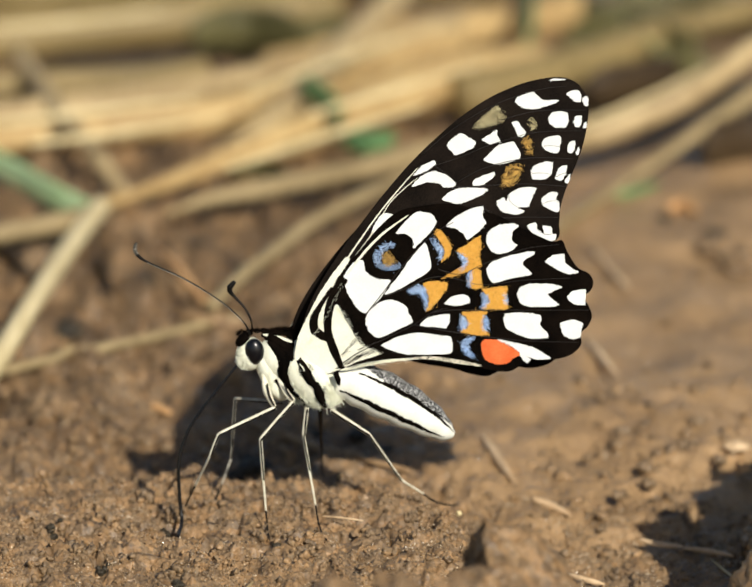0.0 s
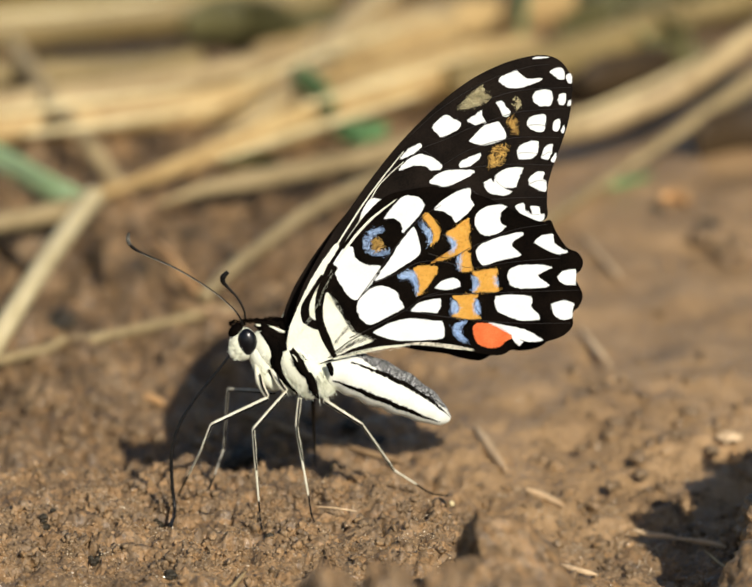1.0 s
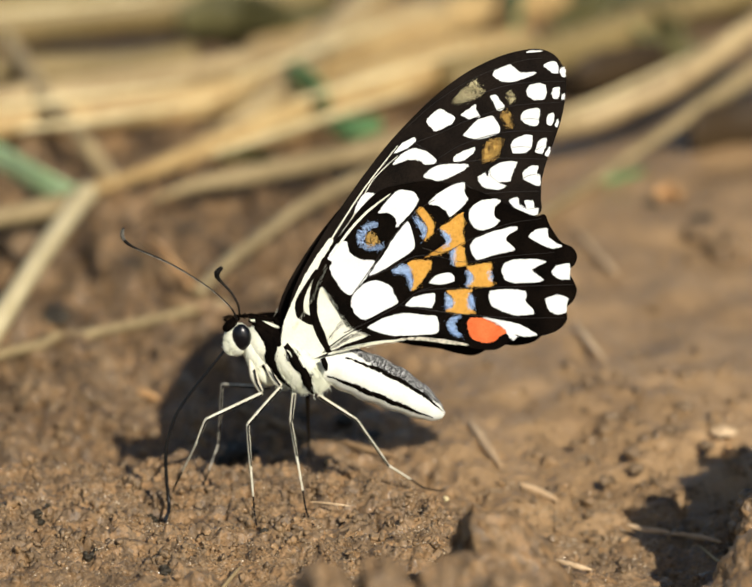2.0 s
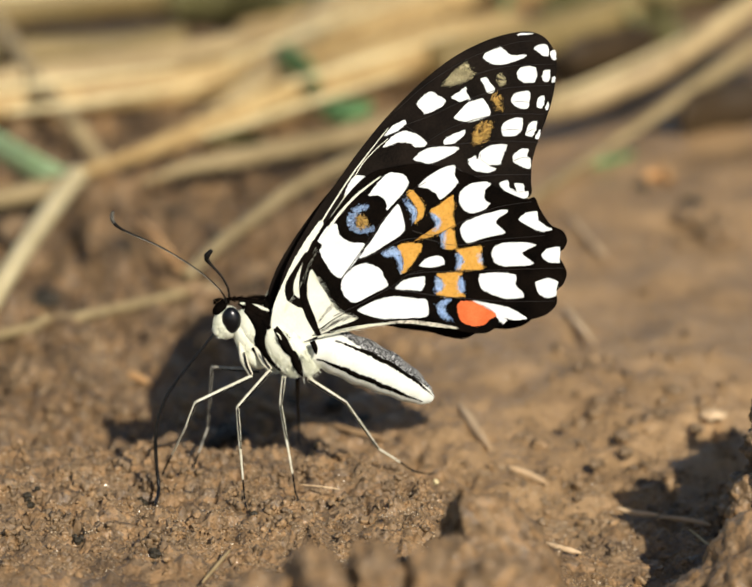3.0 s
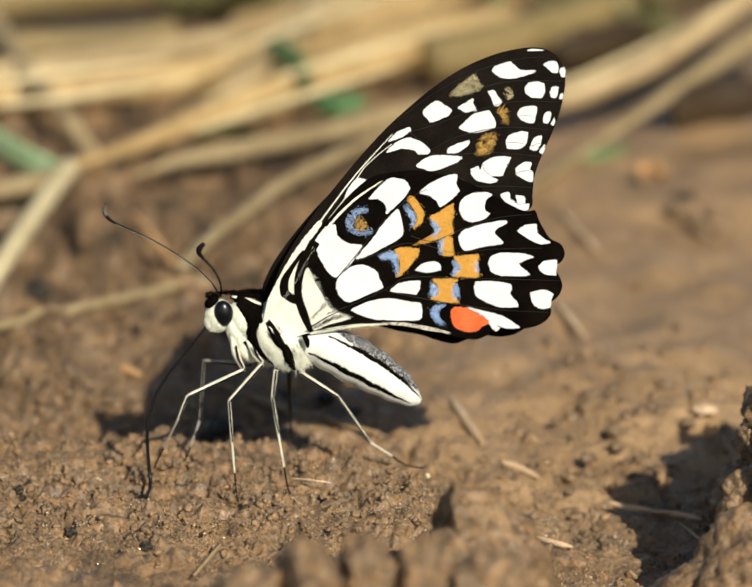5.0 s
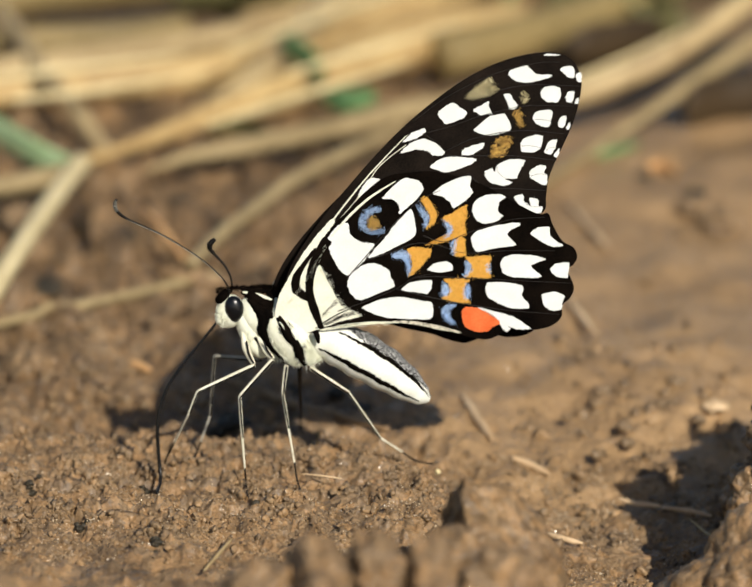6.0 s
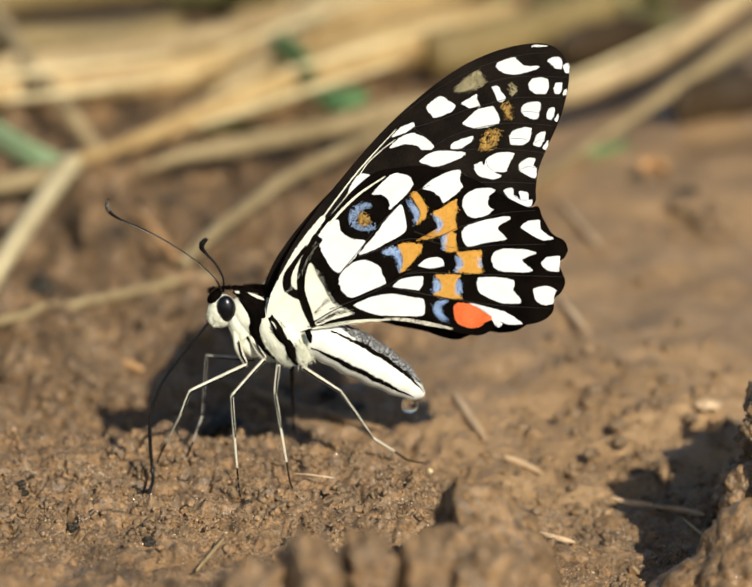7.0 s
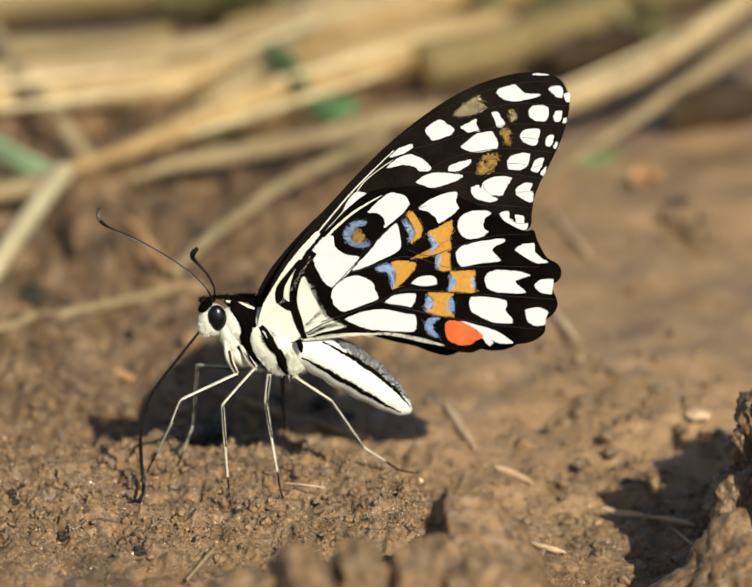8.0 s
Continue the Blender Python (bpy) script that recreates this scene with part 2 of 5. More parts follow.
def blob(name, centre, radii, mat, parent, turn=0.0, rough=0.0, label="", detail=3):
    """An ellipsoid with an uneven skin; turn: its slope in the x-z plane, degrees."""
    bm = bmesh.new()
    bmesh.ops.create_icosphere(bm, subdivisions=detail, radius=1.0)
    m = Matrix.Translation([c * MM for c in centre]) @ pose(0, 0, 0, 0, turn, 0) @ Matrix.Diagonal([r * MM for r in radii] + [1])
    for v in bm.verts:
        k = 1 + rough * noise.noise(v.co * 2.3 + Vector(centre))
        v.co = m @ (v.co * k)
    return smooth(part(name, bm, mat, parent, label))


# ---- ground ----
def step(v):
    """A soft step from 1 down to 0 as v rises past 0."""
    return 0.5 - 0.5 * math.tanh(v / 2)


def silt(y):
    """How the smooth mud behind rises: a short slope, then nearly level ground, falling far back."""
    return 0.10 * max(0.0, min(y, 40.0) - 8) + 0.015 * max(0.0, min(y, 140.0) - 40) - 0.06 * max(0.0, min(y, 190.0) - 140)


def height(x, y):
    """The soil's level in mm: the puddled place near by, gently rolling bare ground beyond it."""
    wide = math.hypot(x, y) if abs(x) + abs(y) > 100 else 0.0
    near = step((wide - 230) / 12)
    plain = -5.0 + 3.0 * noise.noise(Vector((x * 0.01, y * 0.01, 2.0))) + 0.012 * min(wide, 2000.0) * noise.noise(Vector((x * 0.002, y * 0.002, 5.0))) if near < 0.999 else 0.0
    return near * puddled(x, y) + (1 - near) * plain if near > 0.001 else plain


# x, y, half width, half length and depth of holes in the clod; x, y of the places where the butterfly stands
HOLES = ((-13.57, -11.23, 1.9, 1.5, 2.0), (-22.92, -26.88, 0.9, 3.2, 2.2), (-24.86, -4.65, 1.0, 1.6, 1.6), (-8.06, -22.47, 0.9, 2.0, 1.4), (-5.62, 12.64, 1.3, 2.0, 1.4), (-2.75, -18.98, 1.0, 1.6, 1.4), (-32.27, -18.98, 0.9, 2.4, 1.3), (-37.97, -5.98, 1.1, 2.2, 1.3))
FOOTHOLDS = ((-12.94, -5.15), (-12.65, -8.61), (-6.76, -3.99), (-5.81, -8.94), (7.42, 4.41), (9.49, 3.39), (-22.93, 3.73), (-19.37, 4.92), (-23.52, -7.3))


def puddled(x, y):
    """The soil's level in mm: a crumbly raised clod in front, lower ground behind it and beside it."""
    p = Vector((x, y, 0.0))
    edge = 17.0 - 0.02 * (x + 20) - 14.0 * step((4 - x) / 3.0) + 3.0 * noise.noise(p * 0.16) + 1.6 * noise.noise(p * 0.5)
    side = 11.5 + 2.0 * noise.noise(p * 0.2) - 0.15 * y
    shelf = step((y - edge) / 0.9) * step((x - side) / 0.9)
    low = -4.5 - 2.5 * step((6 - x) / 5) + 2.2 * noise.noise(p * 0.045) + 1.3 * noise.noise(p * 0.13 + Vector((7, 3, 0)))
    lumps = 1.5 * noise.noise(p * 0.24 + Vector((1, 8, 4))) + 0.9 * noise.noise(p * 0.6 + Vector((4, 2, 9)))
    low += lumps * (0.75 + (0.1 + 1.3 * step((62 - y) / 5)) * step((x - 10) / 8))
    crumble = 0.7 * noise.noise(p * 1.0) + 0.34 * noise.noise(p * 1.7)
    back = 1 - step((y - 21) / 3)
    mud = step((9 - x) / 4) * (1 - shelf) * max(step((x - 43) / 1), back)
    mud *= 1 - 0.3 * step((25 - x + 4 * noise.noise(p * 0.12)) / 2) * step((y - 70) / 8)
    churned = (1 - shelf) * (1 - mud) * back
    low += step((9 - x) / 4) * (1 - shelf) * max(step((x - 43) / 1), back) * silt(y) - 0.85 * mud * lumps
    low += churned * (1.7 * noise.noise(p * 0.15 + Vector((3, 7, 2))) + 1.0 * noise.noise(p * 0.36 + Vector((8, 1, 3)))
                      - 6.0 * max(0.0, noise.noise(p * 0.13 + Vector((2, 9, 6))) - 0.16))
    heave = 1.5 * noise.noise(p * 0.19 + Vector((1, 2, 7))) + 0.8 * noise.noise(p * 0.42 + Vector((7, 2, 1)))
    clump = max(0.0, noise.noise(p * 0.3 + Vector((9, 9, 5))) + 0.15)
    crumbs = 1.0 * noise.noise(p * 0.55 + Vector((4, 4, 1))) + 0.7 * noise.noise(p * 1.05 + Vector((1, 6, 2))) + 0.45 * noise.noise(p * 2.0 + Vector((3, 5, 2)))
    fine = 0.7 * (1 - 0.55 * mud) * noise.noise(p * 0.34) + (0.30 - 0.14 * mud) * crumble * (0.8 + 0.9 * noise.noise(p * 0.21 + Vector((6, 6, 1))))
    fine += (0.30 + 1.25 * clump) * (1 - 0.8 * mud) * crumbs + 0.55 * shelf * heave + 0.5 * clump * (1 - mud)
    pits = (-6.5 * max(0.0, noise.noise(Vector((x * 0.32, y * 0.26, 2.0))) - 0.24) - 1.8 * max(0.0, noise.noise(p * 0.95 + Vector((8, 1, 5))) - 0.23)
            - 1.3 * max(0.0, noise.noise(p * 2.2 + Vector((5, 5, 8))) - 0.2)) * (1 - 0.75 * mud) * step((-21 - y) / 1.5)
    calm = step((y - 40) / 6)
    fine, pits = fine * (0.15 + 0.85 * calm), pits * calm
    if abs(x) < 45 and abs(y) < 25:
        tread = max(math.exp(-((x - fx) ** 2 + (y - fy) ** 2) / 2.0) for fx, fy in FOOTHOLDS)
        fine, pits = fine * (1 - tread) - 0.3 * tread, pits * (1 - tread)
        frayed = 0.35 * noise.noise(p * 1.1 + Vector((2, 6, 6)))
        pits -= sum(d * step((math.hypot((x - hx) / rx, (y - hy) / ry) - 1 - frayed) / 0.12) for hx, hy, rx, ry, d in HOLES)
    ragged = 1.6 * noise.noise(p * 0.17 + Vector((2, 2, 2))) + 0.8 * noise.noise(p * 0.4)
    rise = 1.35 * max(0.0, min(x - 38.5 - 0.35 * max(0.0, y + 24) - ragged, 8.0)) * min(1.0, max(0.0, (y + 38) / 20)) * step((y + 17 + 2 * ragged) / 1.2)
    low += rise * (1 + 0.25 * noise.noise(p * 0.5) + 0.15 * noise.noise(p * 1.1))
    front = step((y + 52) / 2.2) * step((x - 10) / 3)
    low += front * (9.3 + 2.6 * noise.noise(p * 0.14 + Vector((3, 1, 1))) - low)
    shelf *= 1 - front
    return low * (1 - shelf) + shelf * (0.6 * noise.noise(p * 0.09) + 0.5 * noise.noise(p * 0.2 + Vector((9, 4, 4)))) + fine + pits


def dry(x, y):
    """Where the soil has a smooth pale silty crust, in ragged patches: 0 to 1."""
    p = Vector((x, y, 3.0))
    ragged = 9 * noise.noise(p * 0.06) + 4 * noise.noise(p * 0.2)
    return step((8 - x + 0.5 * ragged) / 2.0) * step((9 - y + 0.7 * ragged) / 3) * step((y - 170) / 10) * step((x - 120 + ragged) / 8)


def darker(x, y):
    """Where the churned soil behind the clod is given a deeper brown tone, in ragged patches: 0 to 1."""
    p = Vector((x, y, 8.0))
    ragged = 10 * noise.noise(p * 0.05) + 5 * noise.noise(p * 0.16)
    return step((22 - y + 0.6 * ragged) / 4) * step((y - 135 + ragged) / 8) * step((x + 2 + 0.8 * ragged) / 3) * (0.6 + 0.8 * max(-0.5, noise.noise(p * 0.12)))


def spread(inner, step, reach):
    """Even steps within +-inner, then growing ones out to reach."""
    out, s = list(np.arange(0, inner, step)), step
    while out[-1] < reach:
        s *= 1.022 if out[-1] < 260 else 1.12
        out.append(out[-1] + s)
    return out


def build_ground():
    xs = spread(54, 0.25, 60000)
    xs = [-v for v in reversed(xs[1:])] + xs
    ys = [v - 28 for v in spread(54, 0.22, 60000)]
    ys = [-28 - v for v in reversed(spread(44, 0.6, 60000)[1:])] + ys
    verts = [(x * MM, y * MM, height(x, y) * MM if abs(x) < 5000 and abs(y) < 5000 else -5 * MM) for y in ys for x in xs]
    w = len(xs)
    faces = [(j * w + i, j * w + i + 1, (j + 1) * w + i + 1, (j + 1) * w + i) for j in range(len(ys) - 1) for i in range(w - 1)]
    me = bpy.data.meshes.new("ground")
    me.from_pydata(verts, [], faces)
    me.materials.append(SOIL)
    crust = me.attributes.new("crust", "FLOAT", "POINT")
    crust.data.foreach_set("value", [dry(v[0] / MM, v[1] / MM) for v in verts])
    # per-vertex amount of the deeper-toned patches behind the clod
    wet = me.attributes.new("darker", "FLOAT", "POINT")
    wet.data.foreach_set("value", [darker(v[0] / MM, v[1] / MM) if abs(v[0]) < 0.3 and abs(v[1]) < 0.3 else 0.0 for v in verts])
    ob = smooth(new("ground", me))
    tagged(ob, "damp brown crumbly bare soil with small pits", "ground", kind="structure")


build_ground()


def build_crumbs(name, count, sizes, mat, seed, label, detail=1, raised=-0.1, heaps=(), area=None):
    """Loose soil crumbs or sand grains, lying in drifts on the ground."""
    rnd = random.Random(seed)
    unit = bmesh.new()
    bmesh.ops.create_icosphere(unit, subdivisions=detail, radius=1.0)
    base = [v.co.copy() for v in unit.verts]
    tris = [[v.index for v in f.verts] for f in unit.faces]
    unit.free()
    verts, faces, k = [], [], 0
    while k < count:
        x = rnd.uniform(-50, 50)
        y = rnd.uniform(-30, 22) if k % 4 else rnd.uniform(-34, 110)
        if area:
            x, y = rnd.uniform(*area[:2]), rnd.uniform(*area[2:])
        if heaps and k % 2:
            spot_x, spot_y = heaps[k // 2 % len(heaps)]
            x, y = rnd.gauss(spot_x, 0.9), rnd.gauss(spot_y, 1.2)
        elif rnd.random() > 0.18 + 2.2 * noise.noise(Vector((x * 0.22, y * 0.22, seed))):
            continue
        k += 1
        r = sizes[0] + (sizes[1] - sizes[0]) * rnd.random() ** 3
        z = height(x, y) + raised * r
        turn = Euler((rnd.random() * 6, rnd.random() * 6, rnd.random() * 6)).to_matrix()
        size = [r * rnd.uniform(0.6, 1.3) for _ in range(3)]
        first = len(verts)
        for c in base:
            p = turn @ Vector((c.x * size[0], c.y * size[1], c.z * size[2])) * (1 + 0.9 * noise.noise(c * 2 + Vector((k * 1.7, 0, 0))))
            verts.append(((x + p.x) * MM, (y + p.y) * MM, (z + p.z) * MM))
        faces += [[first + i for i in t] for t in tris]
    me = bpy.data.meshes.new(name)
    me.from_pydata(verts, [], faces)
    me.materials.append(mat)
    ob = new(name, me)
    if mat is not SAND:
        smooth(ob)
    tagged(ob, label, "soil", kind="stuff")


build_crumbs("soil_crumbs", 22000, (0.07, 0.32), CRUMB, 4, "loose brown soil crumbs scattered over the ground")
build_crumbs("soil_crumbs", 1100, (0.22, 0.62), CRUMB, 21, "clumped brown soil crumbs with dark gaps beneath", 2, 0.6, tuple(p[:2] for p in (
    (-13.68, -5.49, 0), (-23, -18.98, 0), (-34.81, -12.54, 0), (-24.33, 0.17, 0), (4.73, 0.51, 0), (8.09, -3.17, 0), (-0.8, -5.16, 0), (-8.19, -10.09, 0), (-30.7, -1.84, 0), (-39.06, -18.18, 0), (-17.71, -16.57, 0), (-28.13, 6.6, 0), (-4.86, 3.2, 0), (-41.63, -1.84, 0))))
build_crumbs("soil_crumbs", 1800, (0.14, 0.50), CRUMB, 33, "coarse rounded brown soil crumbs on the clod", 2, 0.2)
build_crumbs("soil_crumbs", 420, (0.35, 1.25), CRUMB, 51, "coarse crumbs of damp soil behind the clod", 2, 0.1, area=(-52, -6, 20, 75))
build_crumbs("soil_crumbs", 260, (0.25, 0.95), CRUMB, 52, "coarse crumbs of damp soil on the mud", 2, 0.1, area=(22, 48, 6, 60))
build_crumbs("sand_grains", 38000, (0.03, 0.12), SAND, 9, "pale sand grains scattered over the soil", raised=0.3)


def clod(centre, radii, seed, label, detail=5, mat=None, cut=None, peak=0.0, rough=1.0):
    bm = bmesh.new()
    bmesh.ops.create_icosphere(bm, subdivisions=detail, radius=1.0)
    shift = Vector((seed * 3.1, seed * 1.7, seed))
    for v in bm.verts:
        n = v.co.normalized()
        k = 1 + 0.34 * noise.noise(n * 1.3 + shift) + rough * (0.26 * noise.noise(n * 3.2 + shift) + 0.10 * noise.noise(n * 7 + shift) + 0.07 * noise.noise(n * 15 + shift) + 0.04 * noise.noise(n * 31 + shift))
        v.co = Vector([c * r * MM for c, r in zip(n * k, radii)])
        if peak and n.z > 0:
            v.co.x = v.co.x * (1 - peak * n.z) - 0.4 * radii[0] * MM * n.z
            v.co.y *= 1 - peak * n.z
        if cut:
            face = Vector((math.cos(radians(cut[0])), math.sin(radians(cut[0])), 0.1)).normalized()
            v.co -= face * max(0.0, v.co.dot(face) - cut[1] * MM * (1 + 0.3 * noise.noise(n * 4 + shift)))
    ob = smooth(part("soil_clod", bm, mat or CRUMB, None))
    ob.location = [c * MM for c in centre]
    return tagged(ob, label, "soil clod", "soil clods")


clod((15.0, -46, 6.8), (7.6, 6.0, 9.4), 3, "pointed lump of damp brown soil", mat=SOIL, cut=(-166, 3.8), peak=0.3)
clod((11.6, -58, 10.6), (5.0, 3.4, 4.4), 5, "rounded lump of damp brown soil", mat=SOIL)
clod((16.42, -72, 13.11), (5.6, 5, 4.6), 7, "rounded lump of damp brown soil", mat=SOIL)
clod((7.74, -80, 17.09), (3.8, 4, 4.8), 4, "rounded lump of damp brown soil", mat=SOIL, cut=(-166, 2.0))
clod((1.85, -78, 16.09), (3.8, 5, 4.8), 19, "rounded lump of damp brown soil", mat=SOIL, cut=(-166, 2.0))
clod((-4.55, -82, 16.98), (4.6, 6, 5.2), 9, "rounded lump of damp brown soil", mat=SOIL, cut=(-166, 2.0))
clod((-9.96, -80, 14.72), (4.6, 4, 4.0), 18, "rounded lump of damp brown soil", mat=SOIL)
clod((48.8, -32, -6.4), (13.0, 13, 13.0), 33, "crumbly bank of damp brown soil", 6, SOIL, rough=0.5)
clod((48.0, -25, 6.4), (4.0, 4, 4.6), 37, "rounded crumbly lump on the soil bank", 6, SOIL, rough=0.7)
# unseen lumps beyond the right edge, added to cast the mud's shadow
clod((57.0, -33, 8.5), (8.0, 5, 23.0), 41, "unseen tall lump of damp brown soil added to cast a shadow", 6, SOIL)
clod((61.0, -6, 3.0), (9.5, 11, 19.0), 43, "unseen tall lump of damp brown soil added to cast a shadow", 6, SOIL)
heap = random.Random(12)
for along, back, up, size in ((48.4, -1, 0.0, 2.9), (49.8, 0, 5.0, 3.0), (51.6, 1, 8.6, 3.6), (48.4, 2, -4.0, 3.4), (50.5, -1, -2.0, 4.4)):
    clod((along, back, up), (size * heap.uniform(0.9, 1.2), size * heap.uniform(0.9, 1.2), size * heap.uniform(0.9, 1.1)), 30 + along, "rough crumbly lump of damp soil in a heap")
clod((45.8, 29.5, height(45.8, 29.5) + 0.8), (0.9, 0.9, 0.9), 11, "small yellowish lump of soil", 4, LEAF_TAN)
clod((40.38, 63.53, -7), (2.4, 2.6, 1.8), 12, "rough lump of damp soil")
clod((32.58, 40.19, -7), (2.0, 2.6, 1.4), 22, "rough lump of damp soil")
for place, size, seed in (((28.61, 28.43, -4.6), 0.55, 61), ((30.04, 21.79, -5), 0.7, 62), ((33.87, 25.45, -4.8), 0.8, 63), ((36.77, 35.71, -4), 0.7, 64), ((38.49, 37.53, -4), 0.75, 65), ((33.65, 30.18, -4.4), 0.9, 66),
                          ((43.09, 32.87, -4.4), 0.8, 67), ((31.37, 41.51, -3.6), 0.9, 68), ((26.57, 33.77, -4.4), 0.6, 69), ((40.95, 44.64, -3.4), 1.0, 70)):
    clod(place, (size * 1.15, size, size * 0.9), seed, "small yellowish crumb of damp soil", 3)
clod((45.39, 36.6, -3.8), (1.6, 1.2, 0.5), 71, "pale flat flake of dry soil", 4, CHIP)
clod((-13.62, 99.57, -7), (3.4, 4.0, 2.6), 13, "rough lump of damp soil")
clod((-22.15, 89.31, -6), (3.6, 4.0, 2.6), 14, "rough lump of damp soil")
clod((-45.89, 112.41, -6), (5.0, 5.0, 4.0), 15, "rough lump of damp soil")
clod((-33.09, 56.77, -5), (3.2, 4.0, 2.2), 20, "rough lump of damp soil")
clod((-42.19, 52.98, -5), (3.2, 4.0, 2.4), 21, "rough lump of damp soil")
clod((49.96, 107.23, -2.4), (2.6, 3.0, 2.6), 81, "rough lump of damp soil")
clod((46.05, 114.18, -2.4), (2.0, 3.0, 1.6), 82, "rough lump of damp soil")
clod((43.63, 145.97, -6), (5.0, 5.0, 2.4), 16, "rough lump of damp soil")
lot = random.Random(27)
# dark humus crumbs, repeated in every hole to colour in its shade
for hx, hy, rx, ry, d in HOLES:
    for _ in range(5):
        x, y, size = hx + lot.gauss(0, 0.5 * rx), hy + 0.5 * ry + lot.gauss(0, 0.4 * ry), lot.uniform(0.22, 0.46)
        clod((x, y, height(x, y) + 0.4 * size), (size * 1.3, size, size), lot.random() * 90, "small dark crumb of humus, also standing for shade in a soil hole", 3, HUMUS_PIT_SHADE)
# near-black lumps put in to stand for shaded pits behind the clod
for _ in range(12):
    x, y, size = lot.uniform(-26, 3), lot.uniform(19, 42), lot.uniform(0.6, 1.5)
    clod((x, y, height(x, y) + 0.2 * size), (size * 1.5, size, size * 0.8), lot.random() * 90, "near-black lump standing for a dark pit in shaded soil", 4, HUMUS_PIT_SHADE)
# flat near-black lumps added to stand for the shade in holes
for x, y, size in ((-46.61, 107.76, 2.6), (-37.57, 111.63, 1.8), (-24.9, 95.91, 1.9), (-13.85, 90.11, 2.2), (-25.02, 121.03, 1.7), (-31.66, 103.49, 1.5), (-41.24, 84.79, 2.0), (-18.43, 112.06, 1.4), (48.62, 112.06, 2.2), (47.09, 120.81, 1.6), (40.05, 127.48, 1.4)):
    clod((x, y, height(x, y) - 0.2 * size), (size * 1.1, size * 1.4, size * 0.5), x, "flat near-black lump standing for a shaded hole in bare soil", 4, HUMUS_PIT_SHADE)
clod((9.98, 0.8, 0.2), (0.32, 0.30, 0.36), 2, "small pale pebble on the clod's edge", 3, CHAFF)

# ---- straw and blades ----
def straw(name, points, width, mat, label, flat=1.0, joints=(), category="straw"):
    """A stalk or blade lying over the ground: points (x, y, lift) in mm; a stalk has joints with a dry sheath behind each."""
    lift = max(0.8 * flat, 0.3 * max(width)) if isinstance(width, tuple) else max(0.8 * flat, 0.3 * width * (category == "straw"))
    path = spline([(x * MM, y * MM, max(-3.5 + up, height(x, y) + lift) * MM) for x, y, up in points], 8)
    if not isinstance(width, tuple) and width < 1.5:
        path = [Vector((p.x, p.y, max(p.z, (height(p.x / MM, p.y / MM) + 0.25 * width) * MM))) for p in path]
    wide = width if isinstance(width, tuple) else (width,)
    width = max(wide)
    radii = [w / 2 for w in taper(wide if len(wide) > 1 else wide * 2, len(path))]
    if category != "straw":
        radii = taper([width * v for v in ((0.3, 0.5, 0.5, 0.5, 0.35) if category == "grass" else (0.16, 0.42, 0.5, 0.44, 0.14))], len(path))
    radii = [r * (1 + 0.02 * math.sin(i * 1.9) + 0.05 * noise.noise(Vector((i * 0.4, width, 0)))) for i, r in enumerate(radii)]
    bm = bmesh.new()
    tube(bm, path, [r * MM for r in radii], 12, flat)
    ob = tagged(smooth(part(name, bm, mat, None)), label, category, "dry straw" if category == "straw" else "")
    if category == "grass":
        bm = bmesh.new()
        tube(bm, [p + Vector((0, -0.6, 1)).normalized() * r * MM for p, r in zip(path, radii)], [0.06 * r * MM for r in radii], 6)
        smooth(part("midrib", bm, mat, ob))
    for at in joints:
        i = int(at * (len(path) - 1))
        i = min(max(i, 1), len(path) - 4)
        a, b = path[i], path[i + 1]
        bm = bmesh.new()
        r = radii[i] * MM
        ring = [a + (b - a).normalized() * r * 0.16 * k for k in range(-3, 4)]
        tube(bm, ring, [r * f for f in (0.98, 1.04, 1.08, 1.09, 1.08, 1.04, 0.98)], 12, flat)
        smooth(part("joint", bm, mat, ob, "slightly swollen stalk joint"))
        bm = bmesh.new()
        tube(bm, path[i:i + 7], [v * 1.03 * MM for v in radii[i:i + 7]], 10, flat, -0.6, 4.2)
        smooth(part("leaf_sheath", bm, mat, ob, "papery dry leaf sheath"))
    return ob


straw("straw_stalk", [(-64.45, 162.51, 1), (-54.97, 167.4, 1), (-46.01, 170.75, 1.25), (-37.61, 171.86, 1.88), (-28.53, 174.43, 2), (-20.15, 179.04, 2.12), (-10.31, 188.12, 2.75), (0, 200.33, 3), (12.19, 212.67, 3)], 5.4, STRAW, "thick dry golden reed stalk lying on the ground", joints=(0.52,))
straw("straw_stalk", [(-38.2, 132.34, 2), (-32.88, 138.32, 2), (-26.31, 146.38, 2.25), (-19.61, 153.59, 2.88), (-10.06, 164.79, 3), (0, 178.39, 3.12), (8.29, 186.46, 3.75), (15.54, 193.13, 4), (25.11, 201.58, 4)], (1.6, 2.0, 2.9, 4.0, 6.0, 7.4, 7.6, 6.9, 4.4), STRAW, "thick dry golden reed stalk tapering to a thin end", joints=(0.72,))
# right end of the same reed, a separate piece in a browner tone
straw("straw_stalk", [(12.17, 182.38, 3), (22.7, 191.4, 3), (37.68, 207.26, 3), (47.08, 220.88, 3)], 7.0, OLIVE_TAN, "brown right end of the thick golden reed stalk", joints=(0.15,))
straw("straw_stalk", [(-29.66, 123.47, 3.2), (-23.83, 130.28, 3.2), (-17.85, 134.41, 3.2), (-11.14, 139.04, 3.2), (0, 147.03, 3.2), (6.62, 153.23, 3.2), (14.98, 158.06, 3.2)], (0.4, 1.9, 2.7, 2.9, 3.2, 3.3, 3.2), STRAW_DULL, "thin pale dry straw stalk", joints=(0.30,))
